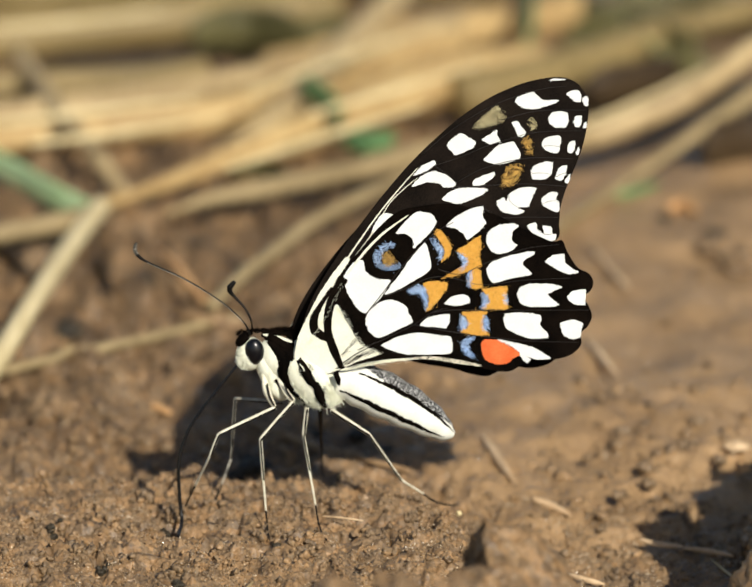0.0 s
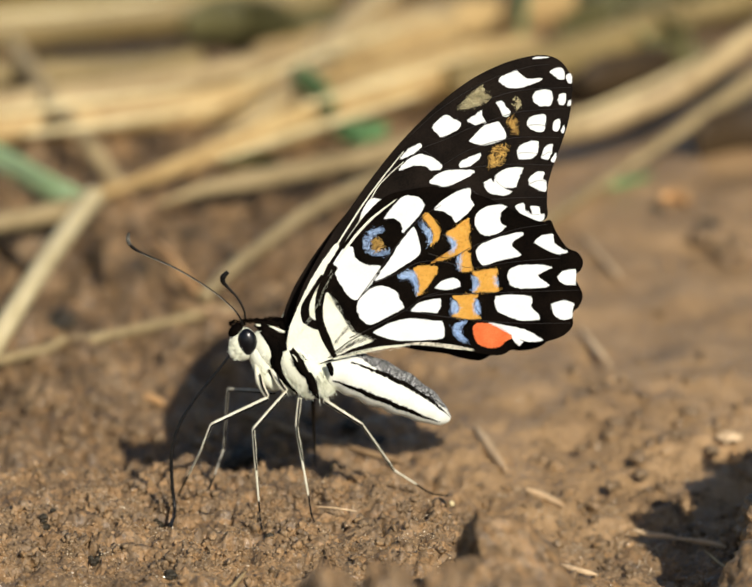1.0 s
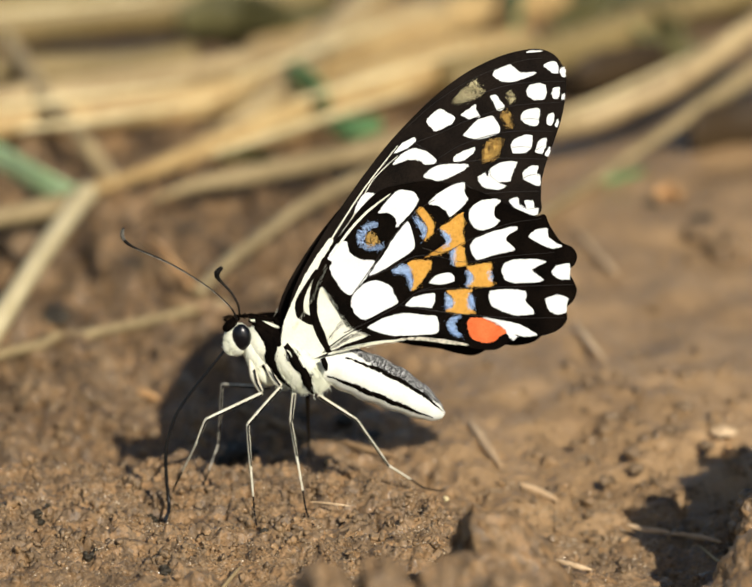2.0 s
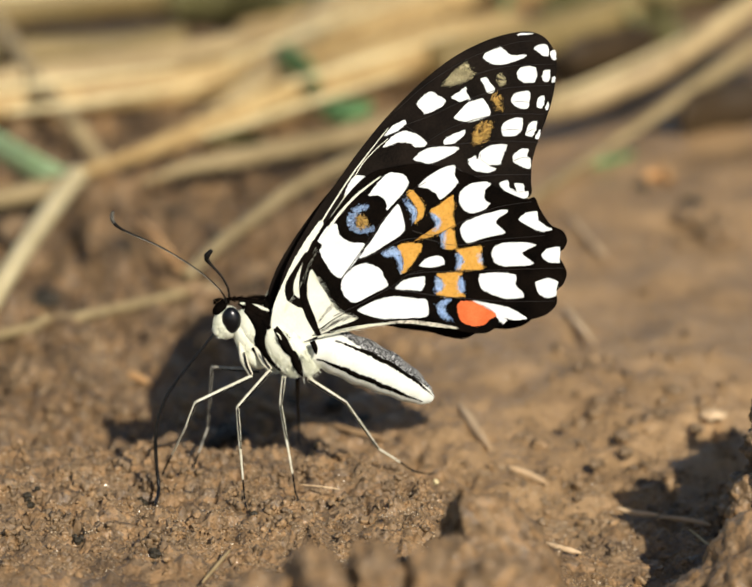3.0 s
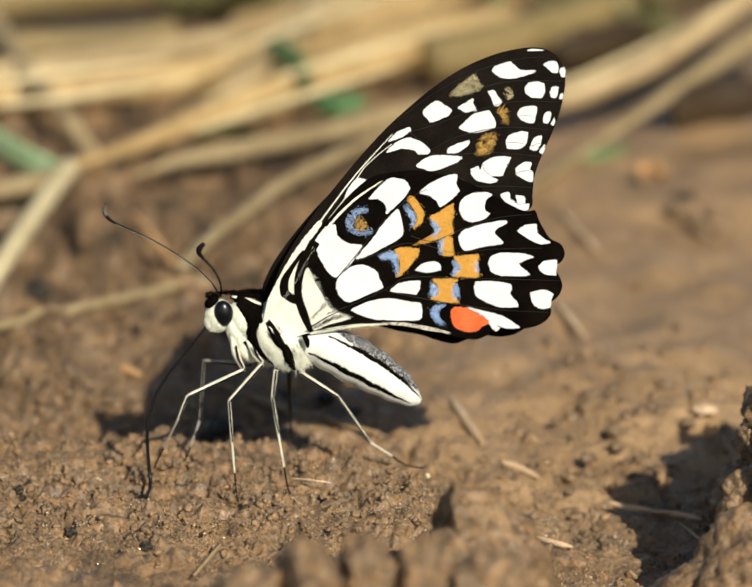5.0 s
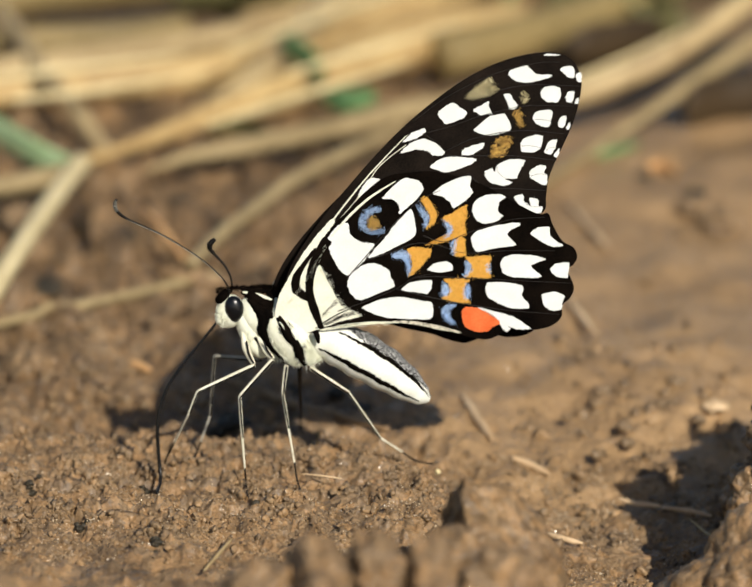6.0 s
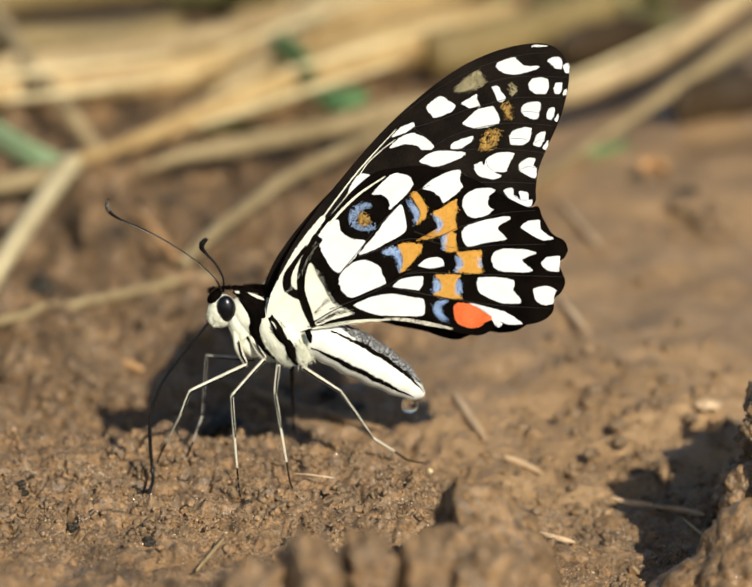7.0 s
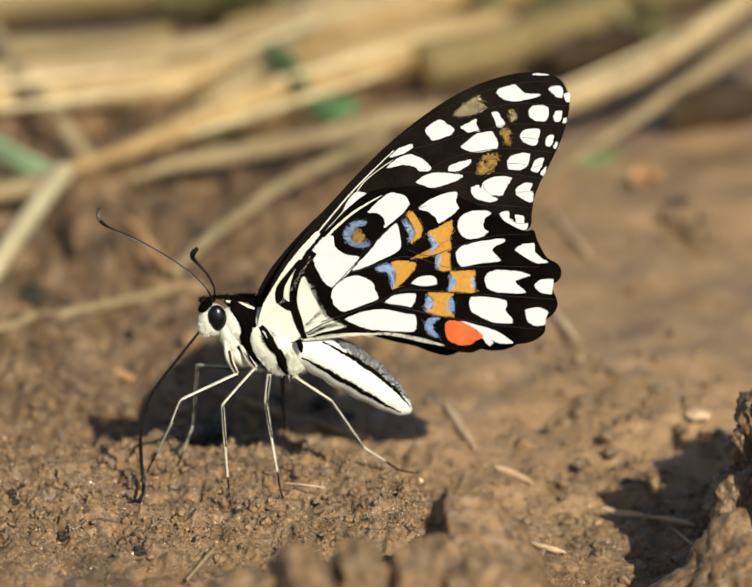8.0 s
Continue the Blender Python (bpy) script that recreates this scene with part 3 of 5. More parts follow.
straw("straw_stalk", [(-59.7, 113.04, 2.5), (-52, 116.79, 2.5), (-45.57, 120.79, 2.5), (-41.08, 124.6, 2.5), (-38.23, 128.44, 2.5)], 2.9, STRAW_DULL, "dull brown dry stalk", joints=(0.5,))
straw("straw_stalk", [(14.91, 153.42, 3), (23.05, 148.67, 5.86), (30.44, 144.82, 8.29), (37.32, 146.73, 10.43), (43.55, 149.15, 12.57), (49.26, 154.1, 14.71), (55.07, 160.19, 17.14), (67.35, 178.12, 20)], (2.5, 3.0, 3.8, 3.8, 4.0, 3.7, 3.6, 3.5), STRAW_PALE, "pale dry reed stalk leaning over the ground", joints=(0.49,))
straw("straw_stalk", [(20.78, 109.41, 1.11), (26.43, 122.47, 1.23), (36.61, 143.59, 2.53), (43.78, 151.54, 5), (49.62, 158.41, 7), (57.09, 167.98, 9), (64.61, 176.31, 11)], (1.3, 1.5, 1.6, 1.8, 2.4, 3.2, 3.5), STRAW_DULL, "thin dry straw stalk")
straw("straw_stalk", [(-21.94, 82.86, 3), (-18.69, 94.71, 3), (-14.66, 105.37, 3), (-9.57, 118.74, 3), (-4.3, 128.64, 3), (0, 135.52, 3), (6.58, 146.27, 3)], 1.9, STRAW_DULL, "thin dry straw stalk")
straw("straw_stalk", [(-25.06, 150.52, 2), (-18.34, 159.65, 3.67), (-12.94, 171.59, 4.67), (-8.83, 183.99, 5.5), (-4.62, 198.11, 6.33), (1.18, 216.88, 7.17), (5.67, 230.74, 8)], (2.1, 3.1, 3.8, 4.3, 4.5, 4.6, 4.5), STRAW_PALE, "pale dry straw stalk crossing the others", joints=(0.54,))
straw("straw_stalk", [(-72.62, 217.07, 1), (-50.82, 223.88, 1), (-28.7, 230.06, 2), (-6.33, 238.54, 2)], 8, OLIVE_TAN, "thick dry straw stalk", joints=(0.73,))
straw("straw_stalk", [(-16.31, 203.64, 1), (1.18, 219.8, 1), (19.9, 230.87, 1), (32.52, 239.34, 1)], 6.0, STRAW, "thick dry straw stalk", joints=(0.4,))
straw("straw_stalk", [(-61.93, 167.63, 4), (-55.1, 170.62, 4), (-37.81, 177.67, 4), (-27.36, 183.79, 4), (-20.35, 188.96, 4), (-10.41, 197.87, 4), (0, 206.94, 4), (12.28, 220.04, 4)], 3.7, STRAW_PALE, "pale dry straw stalk on top of a reed", joints=(0.60,))
straw("straw_stalk", [(-53.9, 200.17, 5), (-49.27, 180.58, 5), (-45.73, 166.21, 5), (-41.01, 153.8, 3.75), (-35.56, 140.85, 0)], 2.5, STRAW_PALE, "thin reddish brown dry stem")
straw("straw_stalk", [(-52.51, 60.8, 0.4), (-41.71, 68.89, 0.5), (-28.8, 77.4, 0.6), (-21.36, 84.22, 0.4), (-18.19, 85.62, 0)], 1.4, STRAW_DULL, "thin brown dry stem half sunk in soil")
straw("straw_stalk", [(-16.14, 46.16, -1), (-8.68, 35.04, 0), (-1.43, 28.17, 0), (4.23, 25.31, -1)], 0.8, STRAW_BROWN, "thin dark stem in the shade behind the clod")
straw("straw_stalk", [(33.61, 238.54, 2), (38.99, 221.72, 2), (44.97, 206.78, 2), (52.13, 203.64, 1)], 4, OLIVE, "olive green withered stem", joints=(0.34,))
straw("straw_stalk", [(-38.7, 128.64, 3), (-41.59, 107.64, 4), (-44.86, 82.48, 5), (-48.63, 59.46, 4), (-51.59, 46.61, 2)], (2.7, 2.8, 2.8, 2.9, 2.8), CHAFF, "pale bent straw stem with a green leaf at its node", joints=(0.02,))
straw("straw_stalk", [(-6.46, 258.89, 2), (8.83, 249.29, 3), (32.13, 264.1, 3)], 8, OLIVE_TAN, "thick dry straw stalk", joints=(0.71,))
straw("straw_stalk", [(-82.63, 250.07, 2), (-51.78, 243.48, 3), (-29.41, 255.16, 3)], 8, OLIVE_TAN, "thick brown dry stalk", joints=(0.40,))
straw("straw_stalk", [(45.6, 220.88, 3), (58.46, 228.41, 4), (77.05, 245.58, 4)], 4.5, OLIVE_TAN, "pale dry stalk lying behind the others", joints=(0.58,))
straw("straw_stalk", [(-63.49, 190.72, 2), (-56.43, 192.8, 2), (-45.7, 194.36, 2), (-34.96, 196.19, 2), (-25.68, 200.66, 2)], 4.0, OLIVE_TAN, "brown dry straw stalk among the reeds")
# added leaf shape, near black in place of shade under the reed
straw("grass_blade", [(29.16, 190.56, 1), (34.23, 191.6, 1), (39.41, 195.23, 1), (44.85, 203.64, 1)], 5.0, SHADE_LEAF, "near-black leaf shape standing for shade under a reed", flat=0.35, category="grass")
straw("leaf_scrap", [(41.08, 133.15, 1), (43.18, 134.67, 1), (44.99, 130.41, 1)], 2.0, LEAF_TAN, "curled tan scrap of dry leaf", flat=0.8, category="leaf")
# near-black leaf shapes put in for shade by the stem and a hole
straw("grass_blade", [(-53.94, 115.59, 1), (-50.38, 111.22, 1), (-47.07, 101.18, 1)], 2.4, SHADE_LEAF, "near-black leaf shape standing for shade beside a bent stem", flat=0.35, category="grass")
straw("grass_blade", [(-38.09, 109.06, 1), (-36.7, 102.61, 1), (-35.75, 95.21, 1)], 2.0, SHADE_LEAF, "small near-black leaf shape standing for a shaded hole", flat=0.35, category="grass")
for strand in ([(-59.29, 149.64, 8), (-43.83, 156.47, 8), (-25.4, 165.15, 8)], [(-49.27, 141.96, 8), (-35.89, 147.71, 8), (-21.71, 156.47, 8)], [(-18.4, 164.2, 9), (-5.96, 181.3, 9), (5.48, 196.61, 9)], [(-21.09, 129.75, 8), (-5.7, 140.48, 10), (8.01, 155.78, 10)], [(-9.84, 146.24, 11), (2.49, 158.54, 11), (15.9, 173.73, 11)], [(27.97, 153.03, 7), (38.74, 163.9, 8), (55.26, 185.07, 10)], [(-59.8, 202.89, 8), (-45.48, 206.97, 8), (-31.12, 213.85, 8)]):
    straw("straw_strand", strand, (0.5, 1.0, 1.3, 0.8, 0.3), CHAFF, "pale split strand of dry straw lying on a reed", flat=0.5, category="straw")
straw("grass_blade", [(-63.58, 161.27, 5), (-56.6, 149.25, 4.25), (-50.68, 141.33, 3.5), (-44.84, 133.11, 2.75), (-38.86, 127.33, 2)], 4.1, GREEN, "fresh green grass blade", flat=0.35, category="grass")
straw("grass_blade", [(-10.82, 171.45, 8), (-7.97, 166.4, 8), (-5.14, 159.88, 7)], 4, DEEP_GREEN, "small green leaf among straw", flat=0.35, category="grass")
straw("grass_blade", [(-6.58, 166.07, 3), (-3.05, 156.59, 4), (2.5, 157.8, 4)], 3.4, DEEP_GREEN, "small green leaf among straw", flat=0.35, category="grass")
straw("grass_blade", [(24.08, 235.28, 6), (23.61, 215.58, 6), (22.75, 200.63, 6)], 4, DEEP_GREEN, "small green leaf among straw", flat=0.35, category="grass")
straw("grass_blade", [(33.04, 138.76, -1), (36.48, 139.8, 0), (40.16, 145.97, 0)], 1.3, DEEP_GREEN, "small green leaf behind the stalks", flat=0.35, category="grass")
# near-black leaf shape stands for the straw's shade on the ground
straw("grass_blade", [(-53.11, 210.46, -1), (-39.91, 210.64, -1), (-26.78, 213.32, -1)], 6.0, SHADE_LEAF, "dark leaf shape put in behind the reeds", flat=0.35, category="grass")
straw("grass_blade", [(-26.26, 221.99, 0), (-13.67, 223.36, 0), (-1.79, 228.89, 0)], 7.0, OLIVE, "dark leaf shape put in behind the reeds", flat=0.35, category="grass")
# another near-black leaf shape for the shade under the reed
straw("grass_blade", [(31.41, 183.28, 4), (37.62, 187.4, 4), (45.04, 193.13, 4)], 6.5, SHADE_LEAF, "near-black leaf shape standing for shade under a reed", flat=0.35, category="grass")
straw("grass_blade", [(-28.13, 210.95, 5), (-19.42, 215.06, 5), (-10.52, 208.24, 5)], 7, OLIVE, "olive green withered leaf", flat=0.35, category="grass")
straw("grass_blade", [(36.43, 223.37, 4), (40.32, 209.64, 4), (44.1, 196.28, 4)], 3.6, GREEN_PALE, "pale yellowish green leaf", flat=0.35, category="grass")
straw("grass_blade", [(34.35, 237.29, 0), (46.53, 240.13, 0), (61.29, 234.48, 0)], 8.0, OLIVE, "olive green withered leaf", flat=0.35, category="grass")
straw("grass_blade", [(29.08, 212.67, 3), (38.2, 220.88, 3), (48.63, 207.26, 3)], 7, OLIVE, "olive green withered leaf", flat=0.35, category="grass")
# not olive: near black, to stand for shade under the right-hand reed
straw("grass_blade", [(47.31, 152.96, 4), (52.41, 157.8, 4), (60.97, 161.46, 4)], 7, SHADE_LEAF, "olive green withered leaf", flat=0.35, category="grass")
straw("grass_blade", [(-20.89, 148.86, 2), (-16.79, 150.05, 2), (-12.59, 145.32, 2)], 2.6, OLIVE, "olive green withered leaf", flat=0.35, category="grass")
straw("leaf_scrap", [(-30.38, 114.5, 1), (-27.03, 102.7, 2), (-22.76, 88.97, 1)], 1.8, LEAF_TAN, "curled orange brown dry leaf scrap", flat=0.8, category="leaf")
straw("leaf_scrap", [(-27.2, 86.91, 1), (-23.26, 83.83, 1), (-16.88, 83.67, 0)], 1.8, STRAW_BROWN, "curled orange brown dry leaf scrap", flat=0.8, category="leaf")
straw("leaf_scrap", [(-29.26, 53.83, -1), (-27.68, 52.57, -1), (-26.21, 51.16, -1)], 1.1, LEAF_TAN, "small tan dry leaf scrap", flat=0.8, category="leaf")
straw("leaf_scrap", [(13.4, 39.32, -0.02), (15.08, 31.87, -0.68), (17.02, 24.23, -1.34)], 1.44, CHIP, "flat tan chip of straw on soil", flat=0.8, category="leaf")
straw("leaf_scrap", [(19.3, 19.44, -1.86), (21.65, 18.7, -2.06), (23.96, 16.65, -2.34)], 1, CHIP, "flat tan chip of straw on soil", flat=0.8, category="leaf")
straw("leaf_scrap", [(32.25, 9.96, -3), (34.53, 8.63, -3.14), (37.42, 7.96, -3.2)], 0.79, CHIP, "pale dry straw chip at the edge of a shadow", flat=0.8, category="leaf")
straw("leaf_scrap", [(37.4, 7.46, -3.2), (40.49, 5.24, -3.2), (43.25, 2.69, -3.2)], 0.8, CHIP, "thin dry stick lying in a shadow", flat=0.8, category="leaf")
straw("leaf_scrap", [(40.6, 1.95, -3.2), (42.43, -1.73, -3.2), (43.55, -7.52, -3.2)], 0.35, CHAFF, "fine pale root fibre", flat=0.8, category="leaf")
straw("leaf_scrap", [(23.11, -2.32, -3.2), (24.77, -3.99, -3.2), (27.33, -5.13, -3.2)], 0.79, CHIP, "flat tan chip of straw on soil", flat=0.8, category="leaf")
straw("leaf_scrap", [(27.97, 77.07, 0.56), (29.32, 70.4, 0.46), (31.49, 60.95, 0.33)], 1.22, CHIP, "pale dry blade lying on soil", flat=0.8, category="leaf")
straw("leaf_scrap", [(29.58, 116.2, 1.14), (31.86, 105.86, 0.99), (34.16, 97.73, 0.87)], 1.08, CHIP, "pale dry blade lying on soil", flat=0.8, category="leaf")
straw("leaf_scrap", [(-17.28, -34.91, 4.5), (-15.73, -30.03, 4.7), (-14.27, -25.22, 4.5)], 0.55, STRAW_PALE, "pale straw chip on the clod", flat=0.8, category="leaf")
straw("leaf_scrap", [(-6.44, -1.96, 4.4), (-3.96, -2.9, 4.5), (-1.49, -3.63, 4.4)], 0.25, CHIP, "thin orange root fibre on the clod", flat=0.8, category="leaf")

# ---- butterfly ----
butterfly = tagged(new("butterfly"), "black and cream chequered swallowtail butterfly with closed wings, standing on soil", "butterfly")
PLANES = {}
SETS = {"forewing": [], "hindwing": []}
HINGE = (-9.07, 19.11)


def membrane(name, outline, side, gap, label, mat):
    """A wing blade in its own plane, hinged at its origin."""
    rim = spline([(u * MM, 0, v * MM) for u, v in outline], 5, True)
    bm = bmesh.new()
    inner, outer = side * gap * MM, side * (gap + 0.10) * MM
    a = [bm.verts.new((p.x, inner, p.z)) for p in rim]
    b = [bm.verts.new((p.x, outer, p.z)) for p in rim]
    bm.faces.new(a)
    bm.faces.new(b)
    for k in range(len(a)):
        bm.faces.new((a[k - 1], a[k], b[k], b[k - 1]))
    bm.normal_update()
    bmesh.ops.triangulate(bm, faces=[f for f in bm.faces if len(f.verts) > 4])
    ob = part(name, bm, mat, butterfly, label)
    PLANES[ob.name] = side, gap + 0.10
    return ob


def spot(wing, name, mat, outline, lift=0.03, ragged=0.075):
    """A patch of coloured scales lying on a wing."""
    side, skin = PLANES[wing.name]
    ctrl = [(u * MM, 0, v * MM) for u, v in outline]
    rim = spline(ctrl, 14, True, 0.34)
    bm = bmesh.new()
    top, low = side * (skin + lift) * MM, side * (skin - 0.02) * MM
    a, b = [], []
    for p in rim:
        q = p * 1000 / 0.13
        dx, dz = noise.noise(q) + 0.6 * noise.noise(q * 0.4), noise.noise(q + Vector((5, 5, 5)))
        x, z = p.x + ragged * MM * dx * 1.6, p.z + ragged * MM * dz * 1.6
        a.append(bm.verts.new((x, top, z)))
        b.append(bm.verts.new((x, low, z)))
    bm.faces.new(a)
    for k in range(len(a)):
        bm.faces.new((a[k - 1], a[k], b[k], b[k - 1]))
    bm.normal_update()
    bmesh.ops.triangulate(bm, faces=[f for f in bm.faces if len(f.verts) > 4])
    return part(name, bm, mat, wing)


def stroke(wing, name, mat, line, widths, lift=0.05, ragged=0.05):
    """A band of scales along a line."""
    path = spline([(u, 0, v) for u, v in line], 4)
    wide = taper(widths, len(path))
    left, right = [], []
    for i, p in enumerate(path):
        way = (path[min(i + 1, len(path) - 1)] - path[max(i - 1, 0)]).normalized()
        off = Vector((-way.z, 0, way.x)) * wide[i] / 2
        left.append((p.x + off.x, p.z + off.z))
        right.append((p.x - off.x, p.z - off.z))
    return spot(wing, name, mat, left[::2] + right[::-2], lift, min(ragged, 0.09 * max(widths)))


def dust(wing, name, mat, outline, count, seed, patchy=1.0, stray=0.16):
    """Loose flecks of coloured scales, dense inside an outline and thinning out at its rim."""
    rnd = random.Random(seed)
    side, skin = PLANES[wing.name]
    us, vs = [u for u, v in outline], [v for u, v in outline]
    bm, made = bmesh.new(), 0
    cu, cv = sum(us) / len(us), sum(vs) / len(vs)
    while made < count * (1.2 if patchy else 1.45):
        u, v = rnd.uniform(min(us), max(us)), rnd.uniform(min(vs), max(vs))
        inside = False
        for k in range(len(outline)):
            (a, b), (c, d) = outline[k - 1], outline[k]
            if (b > v) != (d > v) and u < (c - a) * (v - b) / (d - b) + a:
                inside = not inside
        if not inside or patchy * noise.noise(Vector((u, v, seed)) * 2.2) < rnd.uniform(-0.7, 0.1) * patchy:
            continue
        made += 1
        u, v = u + rnd.gauss(0, stray), v + rnd.gauss(0, stray)
        way = Vector((u + 9.0, 0, v + 9.0)).normalized()
        across = Vector((-way.z, 0, way.x)) * rnd.uniform(0.016, 0.034) * MM
        way = way * rnd.uniform(0.04, 0.10) * MM
        at = Vector((u * MM, side * (skin + 0.05 + 0.02 * rnd.random()) * MM, v * MM))
        low = Vector((0, -side * 0.05 * MM, 0))
        top = [bm.verts.new(at + p) for p in (-way, across, way, -across)]
        foot = bm.verts.new(at + low)
        bm.faces.new(top)
        for k in range(4):
            bm.faces.new((top[k - 1], top[k], foot))
    return part(name, bm, mat, wing)


def fringe(wing, mat, line, aim, count, length, seed):
    """Fine hairs lying on a wing along a line, combed towards aim."""
    rnd = random.Random(seed)
    side, skin = PLANES[wing.name]
    path = spline([(u, 0, v) for u, v in line], 6)
    bm = bmesh.new()
    for _ in range(count):
        k = rnd.randrange(len(path) - 1)
        root = path[k].lerp(path[k + 1], rnd.random()) + Vector((rnd.gauss(0, 0.12), 0, rnd.gauss(0, 0.12)))
        way = Vector((aim[0] + rnd.gauss(0, 0.22), 0, aim[1] + rnd.gauss(0, 0.22))).normalized()
        size = length * rnd.uniform(0.5, 1.3)
        across = Vector((-way.z, 0, way.x)) * rnd.uniform(0.012, 0.022)
        up = Vector((0, side * (skin + 0.07 + 0.04 * rnd.random()), 0))
        a, b, c, d = (bm.verts.new((q + up) * MM) for q in (root - across, root + across, root + way * size, root + Vector((0, side * 0.05, 0)) + way * size * 0.4))
        for f in ((a, b, d), (b, c, d), (c, a, d)):
            bm.faces.new(f)
    return tagged(part("fringe", bm, mat, wing), kind="stuff")


def vein(wing, line, width=0.13):
    side, skin = PLANES[wing.name]
    path = spline([(u * MM, side * (skin + 0.03) * MM, v * MM) for u, v in line], 5)
    bm = bmesh.new()
    tube(bm, path, [w * MM / 2 for w in taper([width, width * 0.8, width * 0.5], len(path))], 6)
    return smooth(part("vein", bm, VEIN, wing))


def forewing(side):
    w = membrane("forewing", [(0.18, 1.79), (0.07, 4.48), (1.05, 8.06), (2.82, 11.62), (5.21, 15.47), (7.71, 18.95), (10.09, 22.13), (12.8, 25.42), (15.61, 28.34), (18.98, 31.38), (22.35, 33.71), (25.72, 35.28), (28.52, 36.04), (30.77, 36.21), (32.46, 35.63), (33.49, 34.4), (34.01, 32.77), (33.92, 30.73), (33.44, 28.09), (32.56, 25.46), (31.57, 22.93), (30.85, 20.46), (30.7, 18.4), (30.38, 16.33), (26.42, 14.56), (15.66, 10.42), (6.56, 3.88)], side, 0.0, "black forewing with cream and gold spots", BLACK_BROWN)
    spot(w, "white_spot", WHITE, [(17.42, 27.99), (18.32, 29.04), (19.1, 29.45), (19.84, 29.04), (20.8, 28.34), (20.41, 27.64), (19, 26.94), (18.32, 26.82)])
    spot(w, "white_spot", WHITE, [(21.53, 28.69), (22.37, 29.27), (23.27, 29.86), (23.33, 29.16), (23.73, 28.34), (22.38, 28.1)])
    spot(w, "white_spot", WHITE, [(25.01, 30.73), (25.75, 30.91), (26.2, 30.15), (26.71, 29.56), (26.32, 29.04), (25.76, 29.04), (25.41, 29.97)])
    spot(w, "white_spot", WHITE, [(21.77, 26.17), (22.5, 27.05), (23.51, 27.99), (25.2, 28.39), (25.65, 27.81), (26.11, 26.81), (25.78, 26.23), (23.81, 25.64), (22.68, 25.76)])
    spot(w, "white_spot", WHITE, [(25.39, 33.24), (25.73, 33.83), (27.3, 34.52), (28.09, 33.94), (28.82, 33.47), (30.51, 33.47), (29.95, 33.01), (27.71, 32.37), (26.3, 32.54)])
    spot(w, "white_spot", WHITE, [(29.42, 35.92), (30.21, 36.09), (31.33, 35.98), (30.49, 35.8), (29.65, 35.8)])
    spot(w, "white_spot", WHITE, [(31.35, 34.23), (32.19, 34.64), (32.87, 34.64), (33.15, 33.94), (33.05, 33.24), (32.49, 33.24), (31.92, 33.7)])
    spot(w, "white_spot", WHITE, [(33.21, 33.59), (33.72, 33.99), (33.95, 33.59), (33.95, 32.83), (33.62, 32.77)])
    spot(w, "white_spot", WHITE, [(29.29, 31.14), (29.68, 31.9), (30.81, 32.13), (31.54, 31.84), (31.72, 31.02), (31.39, 30.2), (30.26, 30.09), (29.58, 30.55)])
    spot(w, "white_spot", WHITE, [(32.28, 30.9), (32.5, 31.49), (33.23, 31.54), (33.19, 30.55), (32.91, 30.14), (32.4, 30.32)])
    spot(w, "white_spot", WHITE, [(33.36, 30.43), (33.8, 30.84), (33.81, 30.14), (33.47, 30.03)])
    spot(w, "white_spot", WHITE, [(28.53, 27.98), (28.97, 28.86), (30.27, 29.15), (30.83, 28.92), (30.68, 27.39), (30.17, 26.98), (29.16, 27.28)])
    spot(w, "white_spot", WHITE, [(31.58, 27.8), (31.85, 28.33), (32.47, 28.51), (32.43, 27.39), (31.98, 26.98), (31.64, 27.22)])
    spot(w, "white_spot", WHITE, [(32.54, 27.04), (32.93, 27.74), (32.99, 27.16), (32.72, 26.75)])
    spot(w, "white_spot", WHITE, [(27.31, 24.58), (27.76, 25.52), (29.17, 25.99), (29.85, 25.75), (29.74, 24.46), (28.9, 23.82), (27.66, 23.76)])
    spot(w, "white_spot", WHITE, [(30.2, 23.99), (30.59, 25.17), (31.54, 25.52), (31.44, 24.58), (30.99, 23.64), (30.31, 23.76)])
    spot(w, "white_spot", WHITE, [(31.28, 23.52), (31.89, 24.46), (31.9, 23.76), (31.62, 23.29)])
    spot(w, "white_spot", WHITE, [(23.27, 21.06), (24.11, 21.53), (24.57, 21.06), (24.68, 21.94), (26.08, 22.76), (27.95, 22.76), (27.51, 21.64), (27.06, 20.47), (25.82, 20.29), (26.67, 19.88), (25.54, 19.46), (23.84, 19.88)])
    spot(w, "white_spot", WHITE, [(28.64, 21.52), (29.65, 22.23), (30.44, 22.11), (30.28, 21.35), (30.68, 21.05), (30.69, 19.87), (30.06, 19.87), (28.76, 20.58)])
    spot(w, "white_spot", WHITE, [(26.96, 18.11), (27.93, 18.46), (28.16, 17.63), (28.95, 17.16), (28.72, 18.05), (29.8, 17.99), (29.92, 17.16), (30.37, 17.04), (30.26, 16.33), (28.96, 16.1), (27.83, 16.69)])
    spot(w, "white_spot", WHITE, [(20.43, 23.12), (20.82, 23.88), (22.96, 24.7), (22.85, 24), (21.56, 23.12)])
    spot(w, "white_spot", WHITE, [(16.82, 21.36), (17.89, 22.36), (19.3, 22.77), (22.13, 22.65), (21.85, 22.12), (20.44, 21.35), (18.74, 20.77), (17.61, 21.06)])
    spot(w, "white_spot", WHITE, [(13.25, 22.89), (14.38, 24.18), (15.9, 24.83), (17.6, 24.24), (18.45, 23.3), (18.17, 22.83), (17.04, 22.83), (16.47, 23.3), (15.06, 23.42)])
    spot(w, "white_spot", WHITE, [(13.48, 24.3), (14.49, 25.47), (15.9, 26.12), (16.07, 25.59), (14.77, 24.71)])
